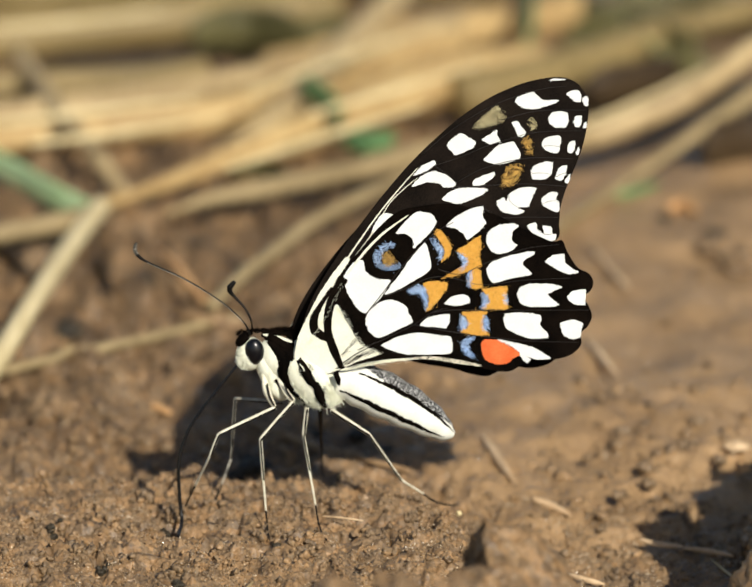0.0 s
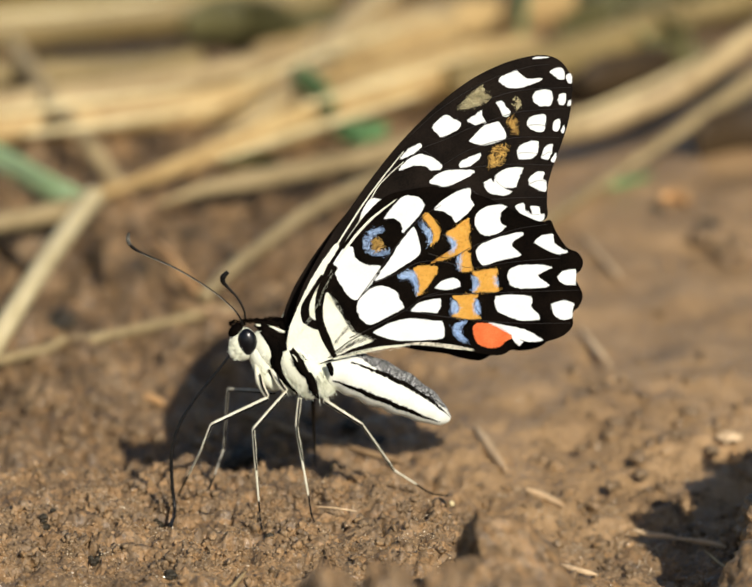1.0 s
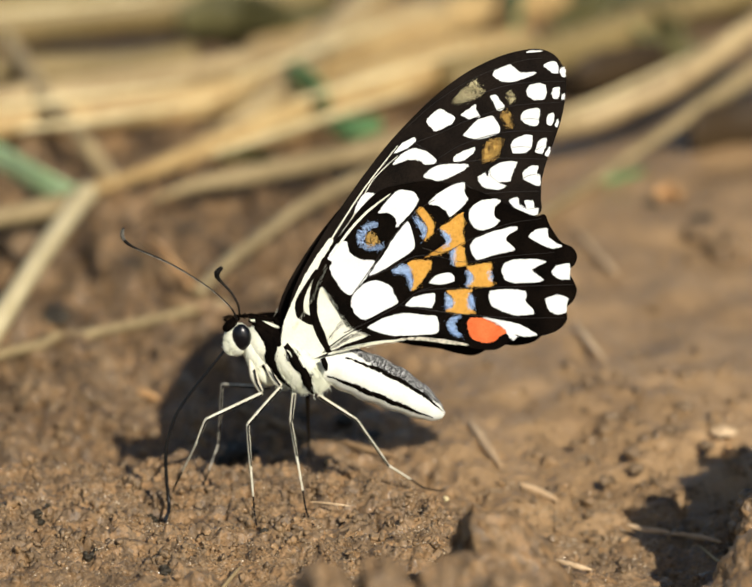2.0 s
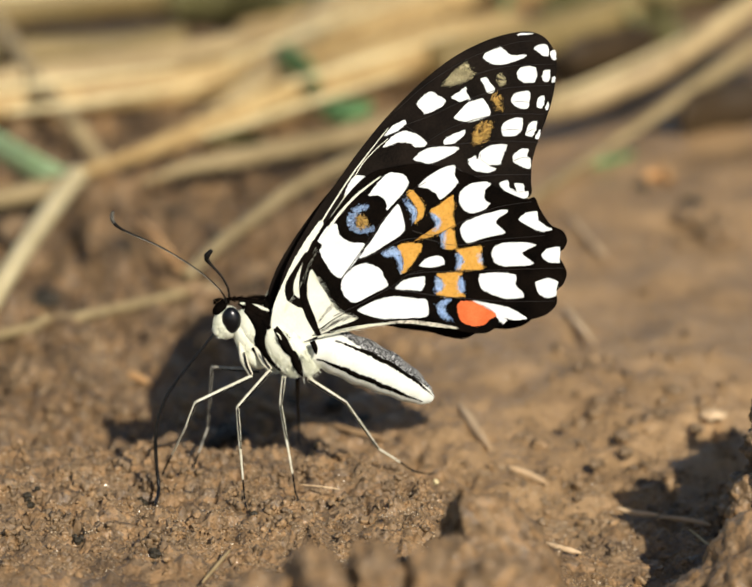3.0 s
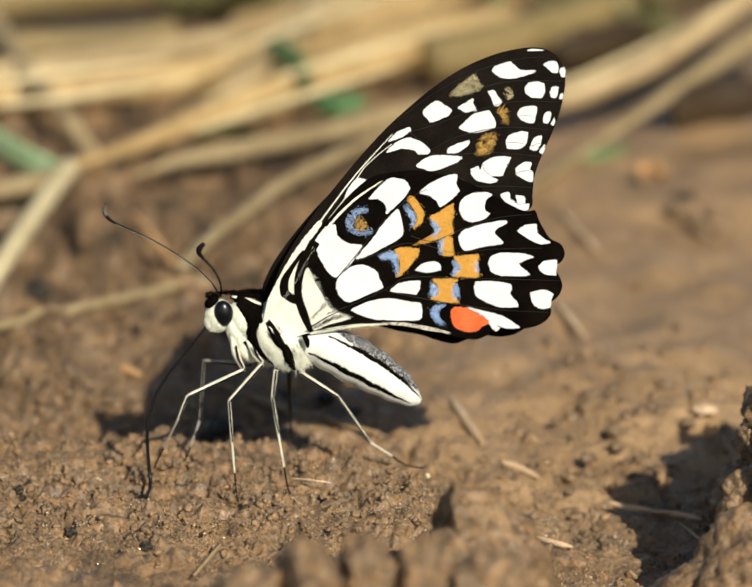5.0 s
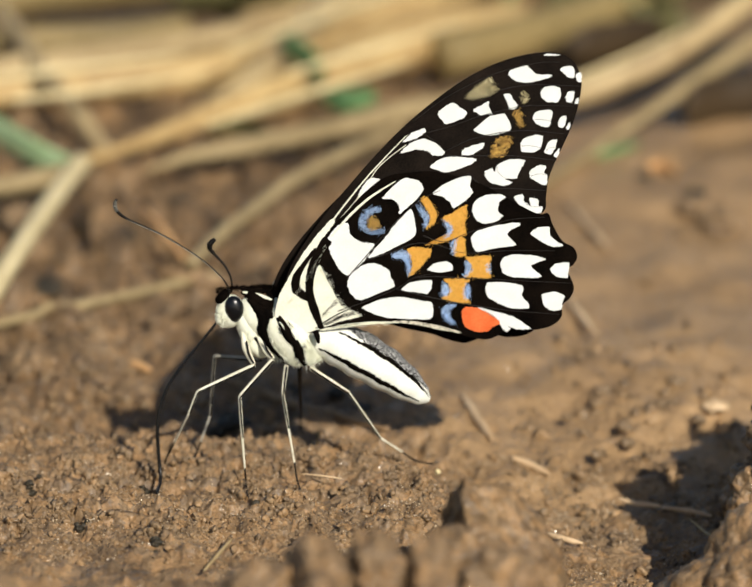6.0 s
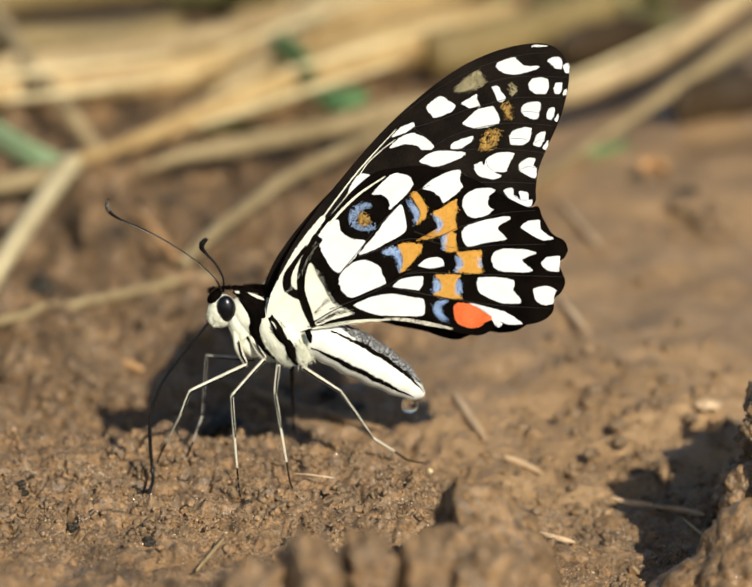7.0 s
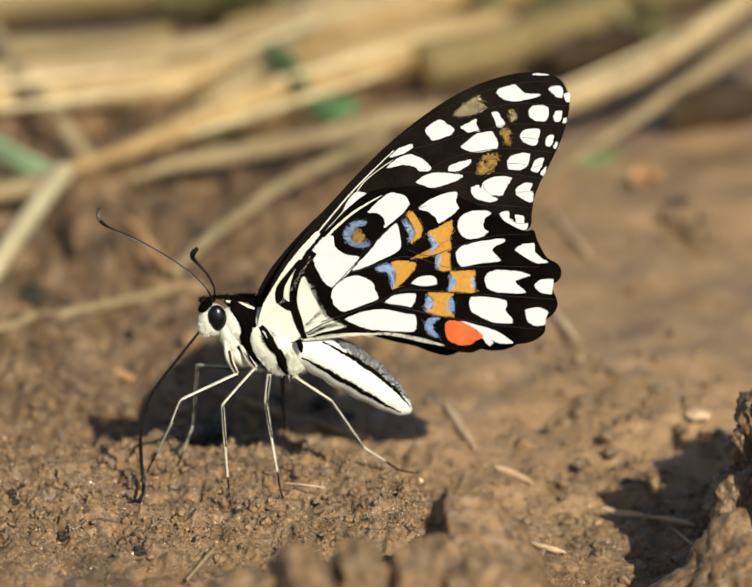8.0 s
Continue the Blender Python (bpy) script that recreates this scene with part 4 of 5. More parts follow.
    spot(w, "white_spot", WHITE, [(8.62, 17.42), (9.13, 18.71), (9.98, 19.66), (11.33, 19.42), (10.82, 18.71), (9.69, 17.65), (8.96, 16.82)])
    dust(w, "gold_dusting", PALE_FLECK, [(20.57, 30.15), (21.24, 31.03), (22.36, 32.08), (23.48, 32.89), (23.77, 31.9), (24.5, 31.26), (23.49, 30.74), (21.81, 30.15)], 617, 25)
    dust(w, "gold_dusting", PALE_FLECK, [(26.98, 31.02), (27.43, 31.37), (27.89, 30.67), (27.73, 29.74), (27.16, 30.09)], 117, 26)
    dust(w, "gold_dusting", GOLD_FLECK, [(26.21, 28.57), (26.89, 28.98), (27.34, 28.57), (27.23, 27.81), (27.58, 26.93), (26.9, 26.64), (26.78, 27.51)], 196, 27)
    dust(w, "gold_dusting", GOLD_FLECK, [(24.1, 24.29), (24.54, 25.29), (26.06, 25.76), (26.24, 25.17), (25.79, 24), (25.12, 23.06), (23.82, 23.06)], 521, 28)
    stroke(w, "cream_streak", CREAM, [(0.53, 4.48), (1.73, 7.46), (4.02, 11.44), (6.86, 15.88), (9.97, 20.36), (13.81, 25.06)], (0.2, 0.22, 0.18, 0.15, 0.08))
    stroke(w, "cream_streak", CREAM, [(3.73, 9.72), (5.44, 12.8), (8.28, 16.65), (10.82, 21.07), (13.82, 23.89)], (0.08, 0.13, 0.1, 0.06))
    vein(w, [(15.9, 25.47), (17.32, 24.47), (18.56, 23.41)])
    vein(w, [(15.9, 25.47), (19, 26.53), (21.82, 27.75), (24.63, 28.69), (28.01, 29.56), (33.31, 29.73)])
    vein(w, [(18.56, 23.41), (21.83, 25.17), (26.91, 26.4), (32.33, 26.28)])
    vein(w, [(24.05, 31.14), (27.99, 32.13), (33.85, 32.24)])
    vein(w, [(18.45, 22.94), (20.43, 22.88), (23.54, 23.12), (26.93, 23.23), (31.73, 22.93)])
    vein(w, [(21.29, 20.77), (23.56, 19.17), (26.96, 19.17), (30.81, 19.11)])
    vein(w, [(14.49, 26.82), (18.42, 30.16), (23.48, 33.13), (28.53, 34.81), (31.34, 35.1)])
    vein(w, [(28.76, 27.86), (29.71, 27.92), (30.73, 27.75)], 0.06)
    vein(w, [(27.48, 24.52), (28.61, 24.58), (29.74, 24.4)], 0.06)
    vein(w, [(24.68, 22), (24.91, 21.06), (25.93, 20.29)], 0.06)
    vein(w, [(28.76, 20.82), (29.77, 21.17), (30.79, 20.99)], 0.06)
    vein(w, [(28.1, 17.63), (29.01, 17.04), (30.37, 17.16)], 0.06)
    vein(w, [(30.31, 24.11), (30.87, 24.46), (31.55, 24.58)], 0.06)
    return w


def hindwing(side):
    w = membrane("hindwing", [(1.42, -0.3), (0.06, 2.09), (0.19, 4.18), (1.33, 7.34), (2.65, 9.96), (4.59, 12.63), (6.69, 14.58), (9.13, 17.65), (11.67, 19.89), (14.5, 20.59), (17.89, 20.83), (22.99, 19.59), (26.97, 17.52), (29.81, 16.21), (31.06, 16.33), (31.64, 15.03), (32.9, 13.01), (34.27, 12.24), (34.8, 11.11), (34.41, 10.05), (33.62, 9.45), (34.2, 8.38), (34.67, 7.07), (34.23, 5.76), (33.44, 4.93), (33.39, 3.38), (32.21, 2.18), (30.22, 1.59), (28.11, 1.59), (26.52, 0.99), (24.81, 0.1), (22.53, 0.32), (20.53, 0.82), (17.39, 1.12), (13.97, 1.58), (9.98, 1.25), (6.56, 0.53), (4.96, 0.11)], side, 0.22, "black hindwing with cream patches, orange and blue band and a red spot", BLACK)
    spot(w, "cream_base", CREAM, [(-0.51, 1.38), (-0.27, 4.13), (1.11, 7.34), (2.48, 10.02), (4.3, 12.75), (5.55, 14.34), (5.95, 13.93), (4.64, 11.86), (4.18, 10.43), (3.95, 8.29), (4.52, 8.41), (5.54, 6.39), (7.25, 3.52), (9.53, 2.32), (6.85, 1.37), (4.85, 0.41), (2, -0.42)], 0.02, 0.06)
    spot(w, "white_spot", WHITE, [(5.21, 11.74), (6.29, 13.51), (7.48, 13.93), (7.93, 12.5), (9.24, 11.61), (10.77, 11.43), (9.81, 9.59), (8.73, 8.23), (7.82, 7.34), (6.8, 8.05), (5.66, 9.96)])
    spot(w, "white_spot", WHITE, [(10.09, 9.71), (11.68, 11.91), (13.38, 14.45), (14.79, 16.05), (15.25, 15.16), (15.59, 13.39), (15.26, 12.5), (13.95, 11.61), (11.97, 10.42)])
    spot(w, "white_spot", WHITE, [(11.39, 17.24), (12.52, 18.71), (13.94, 19.89), (15.63, 19.59), (16.2, 18.71), (15.64, 17.53), (14.51, 16.35), (13.55, 15.4), (13.38, 16.52), (12.53, 17.18)])
    spot(w, "white_spot", WHITE, [(17.34, 18.12), (18.47, 19.29), (20.44, 20.35), (21.74, 20.47), (21.64, 19.29), (22.09, 18.58), (21.3, 17.52), (19.89, 16.46), (19.32, 17.23), (18.47, 17.82)])
    spot(w, "white_spot", WHITE, [(22.05, 16.34), (22.44, 17.52), (23.57, 18.23), (25.26, 18.46), (25.89, 18.11), (25.27, 17.52), (25.11, 16.34), (25.73, 15.74), (25, 15.04), (23.59, 14.68), (22.56, 15.16)])
    spot(w, "white_spot", WHITE, [(22.12, 12.79), (22.74, 13.68), (24.72, 14.44), (27.27, 15.03), (27.84, 14.74), (26.71, 13.97), (26.43, 13.38), (27.46, 12.19), (25.31, 11.72), (23.04, 11.13), (22.47, 11.6)])
    spot(w, "white_spot", WHITE, [(29.15, 13.67), (29.83, 14.44), (31.24, 14.67), (31.42, 13.67), (32.28, 12.9), (33.02, 12.42), (31.83, 12.19), (30.69, 12.66)])
    spot(w, "white_spot", WHITE, [(25.78, 9.7), (26.17, 10.53), (27.3, 11), (29.86, 11), (31.05, 10.58), (29.86, 9.99), (29.41, 9.69), (30.16, 8.92), (30.79, 8.39), (29.88, 8.15), (27.32, 8.15), (26.18, 8.63)])
    spot(w, "white_spot", WHITE, [(31.75, 9.34), (32.42, 10.11), (33.84, 10.28), (33.91, 9.33), (33.8, 8.38), (32.44, 8.5)])
    spot(w, "white_spot", WHITE, [(24.2, 6.55), (24.48, 7.32), (26.47, 7.44), (28.47, 7.14), (28.64, 6.36), (28.48, 5.95), (29.34, 4.93), (29.46, 4.28), (27.35, 4.22), (25.64, 4.82), (24.49, 5.53)])
    spot(w, "white_spot", WHITE, [(30.93, 5.65), (31.15, 6.24), (32.45, 6.54), (33.6, 6.12), (33.43, 5.35), (33.33, 4.33), (32.19, 4.15), (31.33, 4.63)])
    spot(w, "white_spot", WHITE, [(7.82, 6.26), (8.16, 7.46), (9.41, 8.64), (10.83, 9.06), (12.54, 8.34), (12.94, 7.45), (13.39, 6.26), (11.69, 5.37), (9.98, 4.47), (9.13, 4.35), (8.27, 5.07)])
    spot(w, "white_spot", WHITE, [(14.25, 5.78), (15.1, 6.73), (16.52, 7.15), (17.77, 7.21), (17.72, 6.25), (17.38, 5.54), (15.96, 5.66)])
    spot(w, "white_spot", WHITE, [(9.7, 3.4), (11.69, 4.47), (13.97, 4.95), (16.81, 4.59), (17.95, 4.35), (17.85, 2.38), (12.83, 2.26), (11.12, 2.68)])
    spot(w, "white_spot", WHITE, [(17.26, 8.52), (17.93, 9.35), (19.35, 9.7), (20.09, 9.35), (20.1, 8.63), (18.79, 8.28)])
    spot(w, "white_spot", WHITE, [(23.42, 4.1), (24.79, 3.86), (27.64, 3.14), (29.82, 1.77), (28.22, 1.59), (26.8, 2.07), (25.65, 2.79)])
    spot(w, "white_spot", WHITE, [(26.05, 2.43), (26.8, 2.07), (27.43, 1.59), (26.97, 1.17), (26.51, 1.59)])
    dust(w, "orange_dusting", ORANGE_FLECK, [(15.92, 17.41), (16.66, 17.64), (17.23, 16.93), (17.91, 15.75), (17.8, 14.57), (16.78, 13.68), (17.23, 14.87), (16.78, 16.05)], 263, 18, 0.0, 0.17)
    spot(w, "orange_patch", ORANGE, [(15.92, 17.41), (16.66, 17.64), (17.23, 16.93), (17.91, 15.75), (17.8, 14.57), (16.78, 13.68), (17.23, 14.87), (16.78, 16.05)], 0.03, 0.13)
    dust(w, "blue_patch", BLUE_FLECK, [(15.64, 16.94), (16.1, 16.34), (16.89, 15.46), (17.06, 14.87), (16.5, 13.62), (16.55, 14.87), (15.87, 15.87)], 291, 19, 0.0, 0.14)
    dust(w, "orange_dusting", ORANGE_FLECK, [(18.59, 15.16), (19.61, 15.75), (21.36, 16.93), (21.48, 15.75), (21.26, 14.57), (21.55, 13.26), (20.48, 12.67), (18.49, 12.02), (16.79, 11.61), (18.49, 12.44), (19.74, 13.09), (19.9, 13.68), (19.33, 14.57)], 712, 20, 0.0, 0.17)
    spot(w, "orange_patch", ORANGE, [(18.59, 15.16), (19.61, 15.75), (21.36, 16.93), (21.48, 15.75), (21.26, 14.57), (21.55, 13.26), (20.48, 12.67), (18.49, 12.02), (16.79, 11.61), (18.49, 12.44), (19.74, 13.09), (19.9, 13.68), (19.33, 14.57)], 0.03, 0.13)
    dust(w, "blue_patch", BLUE_FLECK, [(18.65, 15.04), (19.33, 14.57), (19.96, 13.97), (19.62, 13.09), (18.95, 12.38), (19.4, 13.5)], 236, 21, 0.0, 0.14)
    dust(w, "orange_dusting", ORANGE_FLECK, [(14.63, 11.02), (15.94, 11.37), (17.53, 11.13), (17.25, 10.12), (16.23, 8.64), (15.1, 7.57), (15.38, 8.94), (15.09, 10.12)], 492, 22, 0.0, 0.17)
    spot(w, "orange_patch", ORANGE, [(14.63, 11.02), (15.94, 11.37), (17.53, 11.13), (17.25, 10.12), (16.23, 8.64), (15.1, 7.57), (15.38, 8.94), (15.09, 10.12)], 0.03, 0.13)
    dust(w, "blue_patch", BLUE_FLECK, [(12.82, 10.13), (13.95, 10.9), (14.86, 10.54), (15.26, 8.94), (14.98, 7.75), (14.64, 9.11), (14.07, 9.95), (13.27, 9.71)], 572, 23, 0.0, 0.14)
    dust(w, "orange_dusting", ORANGE_FLECK, [(20.48, 12.67), (21.33, 12.79), (21.5, 11.6), (21.68, 10.59), (20.49, 10.42), (20.09, 11.31)], 243, 24, 0.0, 0.17)
    spot(w, "orange_patch", ORANGE, [(20.48, 12.67), (21.33, 12.79), (21.5, 11.6), (21.68, 10.59), (20.49, 10.42), (20.09, 11.31)], 0.03, 0.13)
    dust(w, "blue_patch", BLUE_FLECK, [(19.85, 12.2), (20.42, 12.61), (20.26, 10.71), (19.92, 10.59)], 173, 25, 0.0, 0.14)
    dust(w, "orange_dusting", ORANGE_FLECK, [(21.62, 10.3), (23.04, 10.53), (24.63, 10.65), (24.41, 9.22), (24.76, 7.97), (23.06, 7.86), (21.64, 7.92), (22.48, 8.93), (22.2, 9.7)], 574, 26, 0.0, 0.17)
    spot(w, "orange_patch", ORANGE, [(21.62, 10.3), (23.04, 10.53), (24.63, 10.65), (24.41, 9.22), (24.76, 7.97), (23.06, 7.86), (21.64, 7.92), (22.48, 8.93), (22.2, 9.7)], 0.03, 0.13)
    dust(w, "blue_patch", BLUE_FLECK, [(21.46, 9.94), (22.14, 9.58), (22.48, 8.93), (21.92, 8.04), (21.41, 8.04), (21.86, 8.93)], 218, 27, 0.0, 0.14)
    dust(w, "blue_patch", BLUE_FLECK, [(24.24, 9.94), (24.64, 9.22), (24.53, 8.45), (24.19, 8.93)], 84, 28, 0.0, 0.14)
    dust(w, "orange_dusting", ORANGE_FLECK, [(19.19, 7.44), (20.78, 7.56), (22.21, 7.56), (21.64, 6.55), (21.93, 5.36), (22.51, 4.64), (20.51, 4.7), (19.09, 5.06), (19.94, 5.66), (19.94, 6.73)], 559, 29, 0.0, 0.17)
    spot(w, "orange_patch", ORANGE, [(19.19, 7.44), (20.78, 7.56), (22.21, 7.56), (21.64, 6.55), (21.93, 5.36), (22.51, 4.64), (20.51, 4.7), (19.09, 5.06), (19.94, 5.66), (19.94, 6.73)], 0.03, 0.13)
    dust(w, "blue_patch", BLUE_FLECK, [(19.08, 7.15), (19.76, 6.73), (20.05, 6.13), (19.66, 5.36), (19.09, 5.24)], 279, 30, 0.0, 0.14)
    dust(w, "blue_patch", BLUE_FLECK, [(21.98, 7.14), (22.38, 6.55), (22.39, 5.36), (21.82, 5.06), (21.64, 6.13)], 237, 31, 0.0, 0.14)
    dust(w, "blue_patch", BLUE_FLECK, [(19.09, 3.51), (19.89, 4.34), (20.91, 4.34), (20.18, 3.75), (20.01, 3.15), (20.58, 2.19), (20.98, 1.71), (19.9, 2.19), (19.33, 2.79)], 451, 32, 0.0, 0.14)
    spot(w, "red_spot", RED, [(21.54, 3.57), (22.05, 4.1), (23.65, 3.98), (25.36, 3.14), (26.17, 2.19), (25.37, 1.77), (24.81, 1.17), (23.38, 0.99), (22.07, 1.59), (21.61, 2.67)])
    dust(w, "blue_patch", BLUE_FLECK, [(8.73, 14.28), (9.01, 15.11), (9.81, 15.88), (10.94, 16.17), (11.39, 15.88), (10.83, 15.46), (10.09, 15.11), (9.75, 14.58), (9.58, 13.98), (9.86, 13.33), (10.66, 13.15), (11.28, 13.33), (11.91, 13.45), (11.91, 13.03), (11.11, 12.68), (9.81, 12.86), (8.96, 13.45)], 486, 34, 0.0, 0.14)
    dust(w, "gold_dusting", GOLD_FLECK, [(9.69, 14.46), (10.32, 15.11), (10.94, 14.58), (11.34, 13.69), (10.71, 13.21), (9.98, 13.45)], 239, 35)
    stroke(w, "black_streak", BLACK, [(3.84, 10.55), (2.53, 8.41), (1.73, 6.75), (1.85, 5.2), (3.3, 4.3)], (0.3, 0.6, 0.95, 1.15, 0.9))
    stroke(w, "black_streak", BLACK, [(5.21, 11.74), (4.07, 9.54), (3.44, 7.46), (3.38, 5.08), (4.11, 2.69), (5.02, 0.53)], (1.14, 1.14, 1.03, 0.91, 1.03, 0.51))
    stroke(w, "black_streak", BLACK, [(4.56, 0.77), (6.85, 2.39), (9.13, 3.58)], (0.17, 0.11))
    stroke(w, "black_streak", BLACK, [(4.28, 0.53), (6.56, 0.77), (9.41, 1.37)], (0.11, 0.28, 0.17))
    stroke(w, "cream_streak", CREAM, [(5.66, 12.21), (7.71, 14.93), (9.98, 17.3), (12.81, 19.42)], (0.2, 0.3, 0.26, 0.1))
    stroke(w, "cream_streak", CREAM, [(4.96, 0.29), (7.99, 1.01), (10.84, 1.49), (14.09, 1.72)], (0.2, 0.4, 0.34, 0.12))
    stroke(w, "pale_fold", GREY_FOLD, [(13.4, 1.8), (16.0, 1.78), (18.9, 1.32), (21.6, 0.82)], (0.15, 0.42, 0.5, 0.22))
    fringe(w, CREAM, [(4.29, 8.05), (5.54, 6.39), (7.25, 3.52), (9.41, 2.32)], (0.9, 0.25), 140, 0.55, 43)
    fringe(w, CREAM, [(5.13, 0.41), (8.27, 1.07), (12.83, 1.6)], (1.0, 0.1), 120, 0.80, 44)
    fringe(w, BLACK, [(5.13, 0.89), (6.85, 1.97), (8.56, 2.56)], (1.0, 0.45), 120, 0.60, 45)
    fringe(w, BLACK, [(4.97, 2.09), (6.28, 3.76), (7.25, 5.07)], (0.9, 0.5), 100, 0.45, 46)
    fringe(w, CREAM, [(0.87, 3.29), (2.01, 5.08), (3.72, 8.05), (4.98, 11.02)], (0.5, 1.0), 100, 0.40, 47)
    fringe(w, BLACK, [(3.73, 10.43), (3.38, 7.46), (3.72, 4.48), (4.51, 1.49)], (0.8, 0.8), 120, 0.30, 48)
    vein(w, [(7.82, 7.16), (9.98, 10.07), (12.81, 13.98), (15.92, 17.23), (18.19, 18.59)])
    vein(w, [(6.85, 2.8), (9.98, 4.12), (13.68, 6.02), (15.67, 7.45), (17.65, 8.04)])
    vein(w, [(13.68, 5.9), (17.95, 5.06), (21.94, 4.46), (27.07, 3.92), (33.11, 3.73)])
    vein(w, [(15.67, 7.45), (17.94, 7.74), (21.35, 7.74), (26.47, 7.74), (34.32, 7.73)])
    vein(w, [(9.98, 9.42), (12.82, 10.54), (15.37, 11.73), (17.93, 11.78), (21.62, 10.89), (26.45, 11.42), (32.12, 11.71)])
    vein(w, [(16.5, 12.79), (19.06, 12.2), (21.89, 13.5), (26.42, 15.27), (30.67, 15.86)])
    return w


for side in (-1, 1):
    SETS["forewing"].append(forewing(side))
    SETS["hindwing"].append(hindwing(side))
# the far pair is a little smaller, and hidden but for its leading edge
for pair in SETS.values():
    for ob in (pair[1], *pair[1].children):
        ob.data.transform(Matrix.Diagonal((0.96, 1, 0.96, 1)))

SKIN = []


def bulge(name, centre, radii, mat, turn, rough=0.05, label=""):
    """A rounded piece of the body, kept for laying bands and hair on it."""
    SKIN.append((Vector(centre), radii, turn))
    return blob(name, centre, radii, mat, butterfly, turn, rough, label)


def skin_at(x, z):
    """How far the body's near flank stands out at x, z (mm)."""
    best = 0.3
    for c, r, turn in SKIN:
        q = pose(0, 0, 0, 0, -turn, 0) @ Vector((x - c.x, 0, z - c.z))
        k = 1 - (q.x / r[0]) ** 2 - (q.z / r[2]) ** 2
        if k > 0:
            best = min(best, c.y - r[1] * math.sqrt(k))
    return best


def band(name, mat, line, widths, parent, lift=0.12):
    """A stripe laid over the body's flank."""
    path = spline([(x, 0, z) for x, z in line], 6)
    wide = taper(widths, len(path))
    bm, rows = bmesh.new(), []
    for i, p in enumerate(path):
        way = (path[min(i + 1, len(path) - 1)] - path[max(i - 1, 0)]).normalized()
        row = []
        for k in range(-3, 4):
            q = p + Vector((-way.z, 0, way.x)) * wide[i] * (k / 6) * (1 + 0.25 * noise.noise(p * 2.5 + Vector((k, 0, 0))))
            out = lift * (1.0 - 0.9 * (abs(k) / 3) ** 2)
            row.append(bm.verts.new((q.x * MM, (skin_at(q.x, q.z) - out) * MM, q.z * MM)))
        rows.append(row)
    for a, b in zip(rows, rows[1:]):
        for k in range(6):
            bm.faces.new((a[k], a[k + 1], b[k + 1], b[k]))
    return smooth(part(name, bm, mat, parent))


def fur(name, mat, count, area, flow, length, parent, seed, stiff=0.5):
    """Fine hairs over an oval of the flank: area = x, z, half width, half height."""
    rnd = random.Random(seed)
    verts, faces = [], []
    for _ in range(count):
        a, r = rnd.random() * 6.283, math.sqrt(rnd.random())
        x, z = area[0] + area[2] * r * math.cos(a), area[1] + area[3] * r * math.sin(a)
        root = Vector((x, skin_at(x, z) + 0.08, z))
        way = Vector((flow[0] + rnd.gauss(0, 0.35), flow[1] - abs(rnd.gauss(0, stiff)), flow[2] + rnd.gauss(0, 0.35))).normalized()
        size, w = length * rnd.uniform(0.5, 1.2), rnd.uniform(0.025, 0.045)
        side = way.cross(Vector((rnd.gauss(0, 1), rnd.gauss(0, 1), rnd.gauss(0, 1)))).normalized() * w
        other = way.cross(side).normalized() * w
        mid = root + way * size * 0.55 + Vector((0, 0, 0.03))
        tip = root + way * size + Vector((0, 0, -0.12 * size))
        n = len(verts)
        verts += [root + side, root - side * 0.5 + other, root - side * 0.5 - other, mid + side * 0.7, mid - side * 0.35 + other * 0.7, mid - side * 0.35 - other * 0.7, tip]
        for i in range(3):
            j = (i + 1) % 3
            faces += [(n + i, n + j, n + 3 + j, n + 3 + i), (n + 3 + i, n + 3 + j, n + 6)]
    me = bpy.data.meshes.new(name)
    me.from_pydata([v * MM for v in verts], [], faces)
    me.materials.append(mat)
    ob = new(name, me)
    ob.parent = parent
    return tagged(ob, kind="stuff")


thorax = bulge("thorax", (-7.78, 0, 18.08), (4.9, 2.9, 3.1), FUZZ, 46, 0.06, "cream furry thorax with black bands")
collar = bulge("collar", (-11.43, 0, 20.13), (3.0, 2.4, 2.3), FUZZ, 38, 0.05)
head = bulge("head", (-14.97, 0, 20.73), (1.75, 1.75, 2.05), FUZZ, 10, 0.04, "cream head with a black crown")
bulge("cheek", (-12.75, 0, 18.92), (1.45, 2.1, 3.2), FUZZ, -24, 0.04)
blob("eye", (-14.43, -1.3, 21.47), (1.16, 0.85, 1.64), EYE_BLACK, head, -6, 0.0, "glossy black compound eye")
blob("eye", (-14.48, 1.3, 20.6), (1.16, 0.85, 1.64), EYE_BLACK, head, -6, 0.0, "glossy black compound eye")
blob("crown", (-15.87, 0, 22.54), (1.05, 1.1, 0.62), BLACK, head, -42, 0.14, "black crown")
blob("palp", (-15.87, -0.7, 20.12), (0.8, 0.6, 0.95), FUZZ, head, 20, 0.12)
blob("palp", (-15.9, 0.7, 19.65), (0.8, 0.6, 0.95), FUZZ, head, 20, 0.12)
bulge("breast", (-12.02, 0, 17.23), (1.5, 1.9, 2.6), FUZZ, -32, 0.08)
band("black_band", BLACK, [(-13.67, 23.16), (-12.08, 22.26), (-11, 20.75), (-11.07, 18.83), (-10.28, 16.78), (-8.23, 14.36)], (0.46, 0.97, 1.37, 1.25, 1.14, 0.8), thorax, 0.45)
band("black_band", BLACK, [(-9.24, 20.88), (-8.56, 19.87), (-7.99, 18.74), (-7.37, 17.79)], (0.57, 0.97, 1.25, 0.68), thorax, 0.5)
band("black_band", BLACK, [(-7.42, 18.38), (-6.92, 17.19), (-6.52, 16.0), (-5.95, 14.57)], (0.57, 1.14, 1.14, 0.68), thorax, 0.5)
band("black_band", BLACK, [(-10.94, 22.19), (-10.43, 21.54), (-9.92, 20.65)], (0.68, 0.97, 0.45), thorax, 0.3)
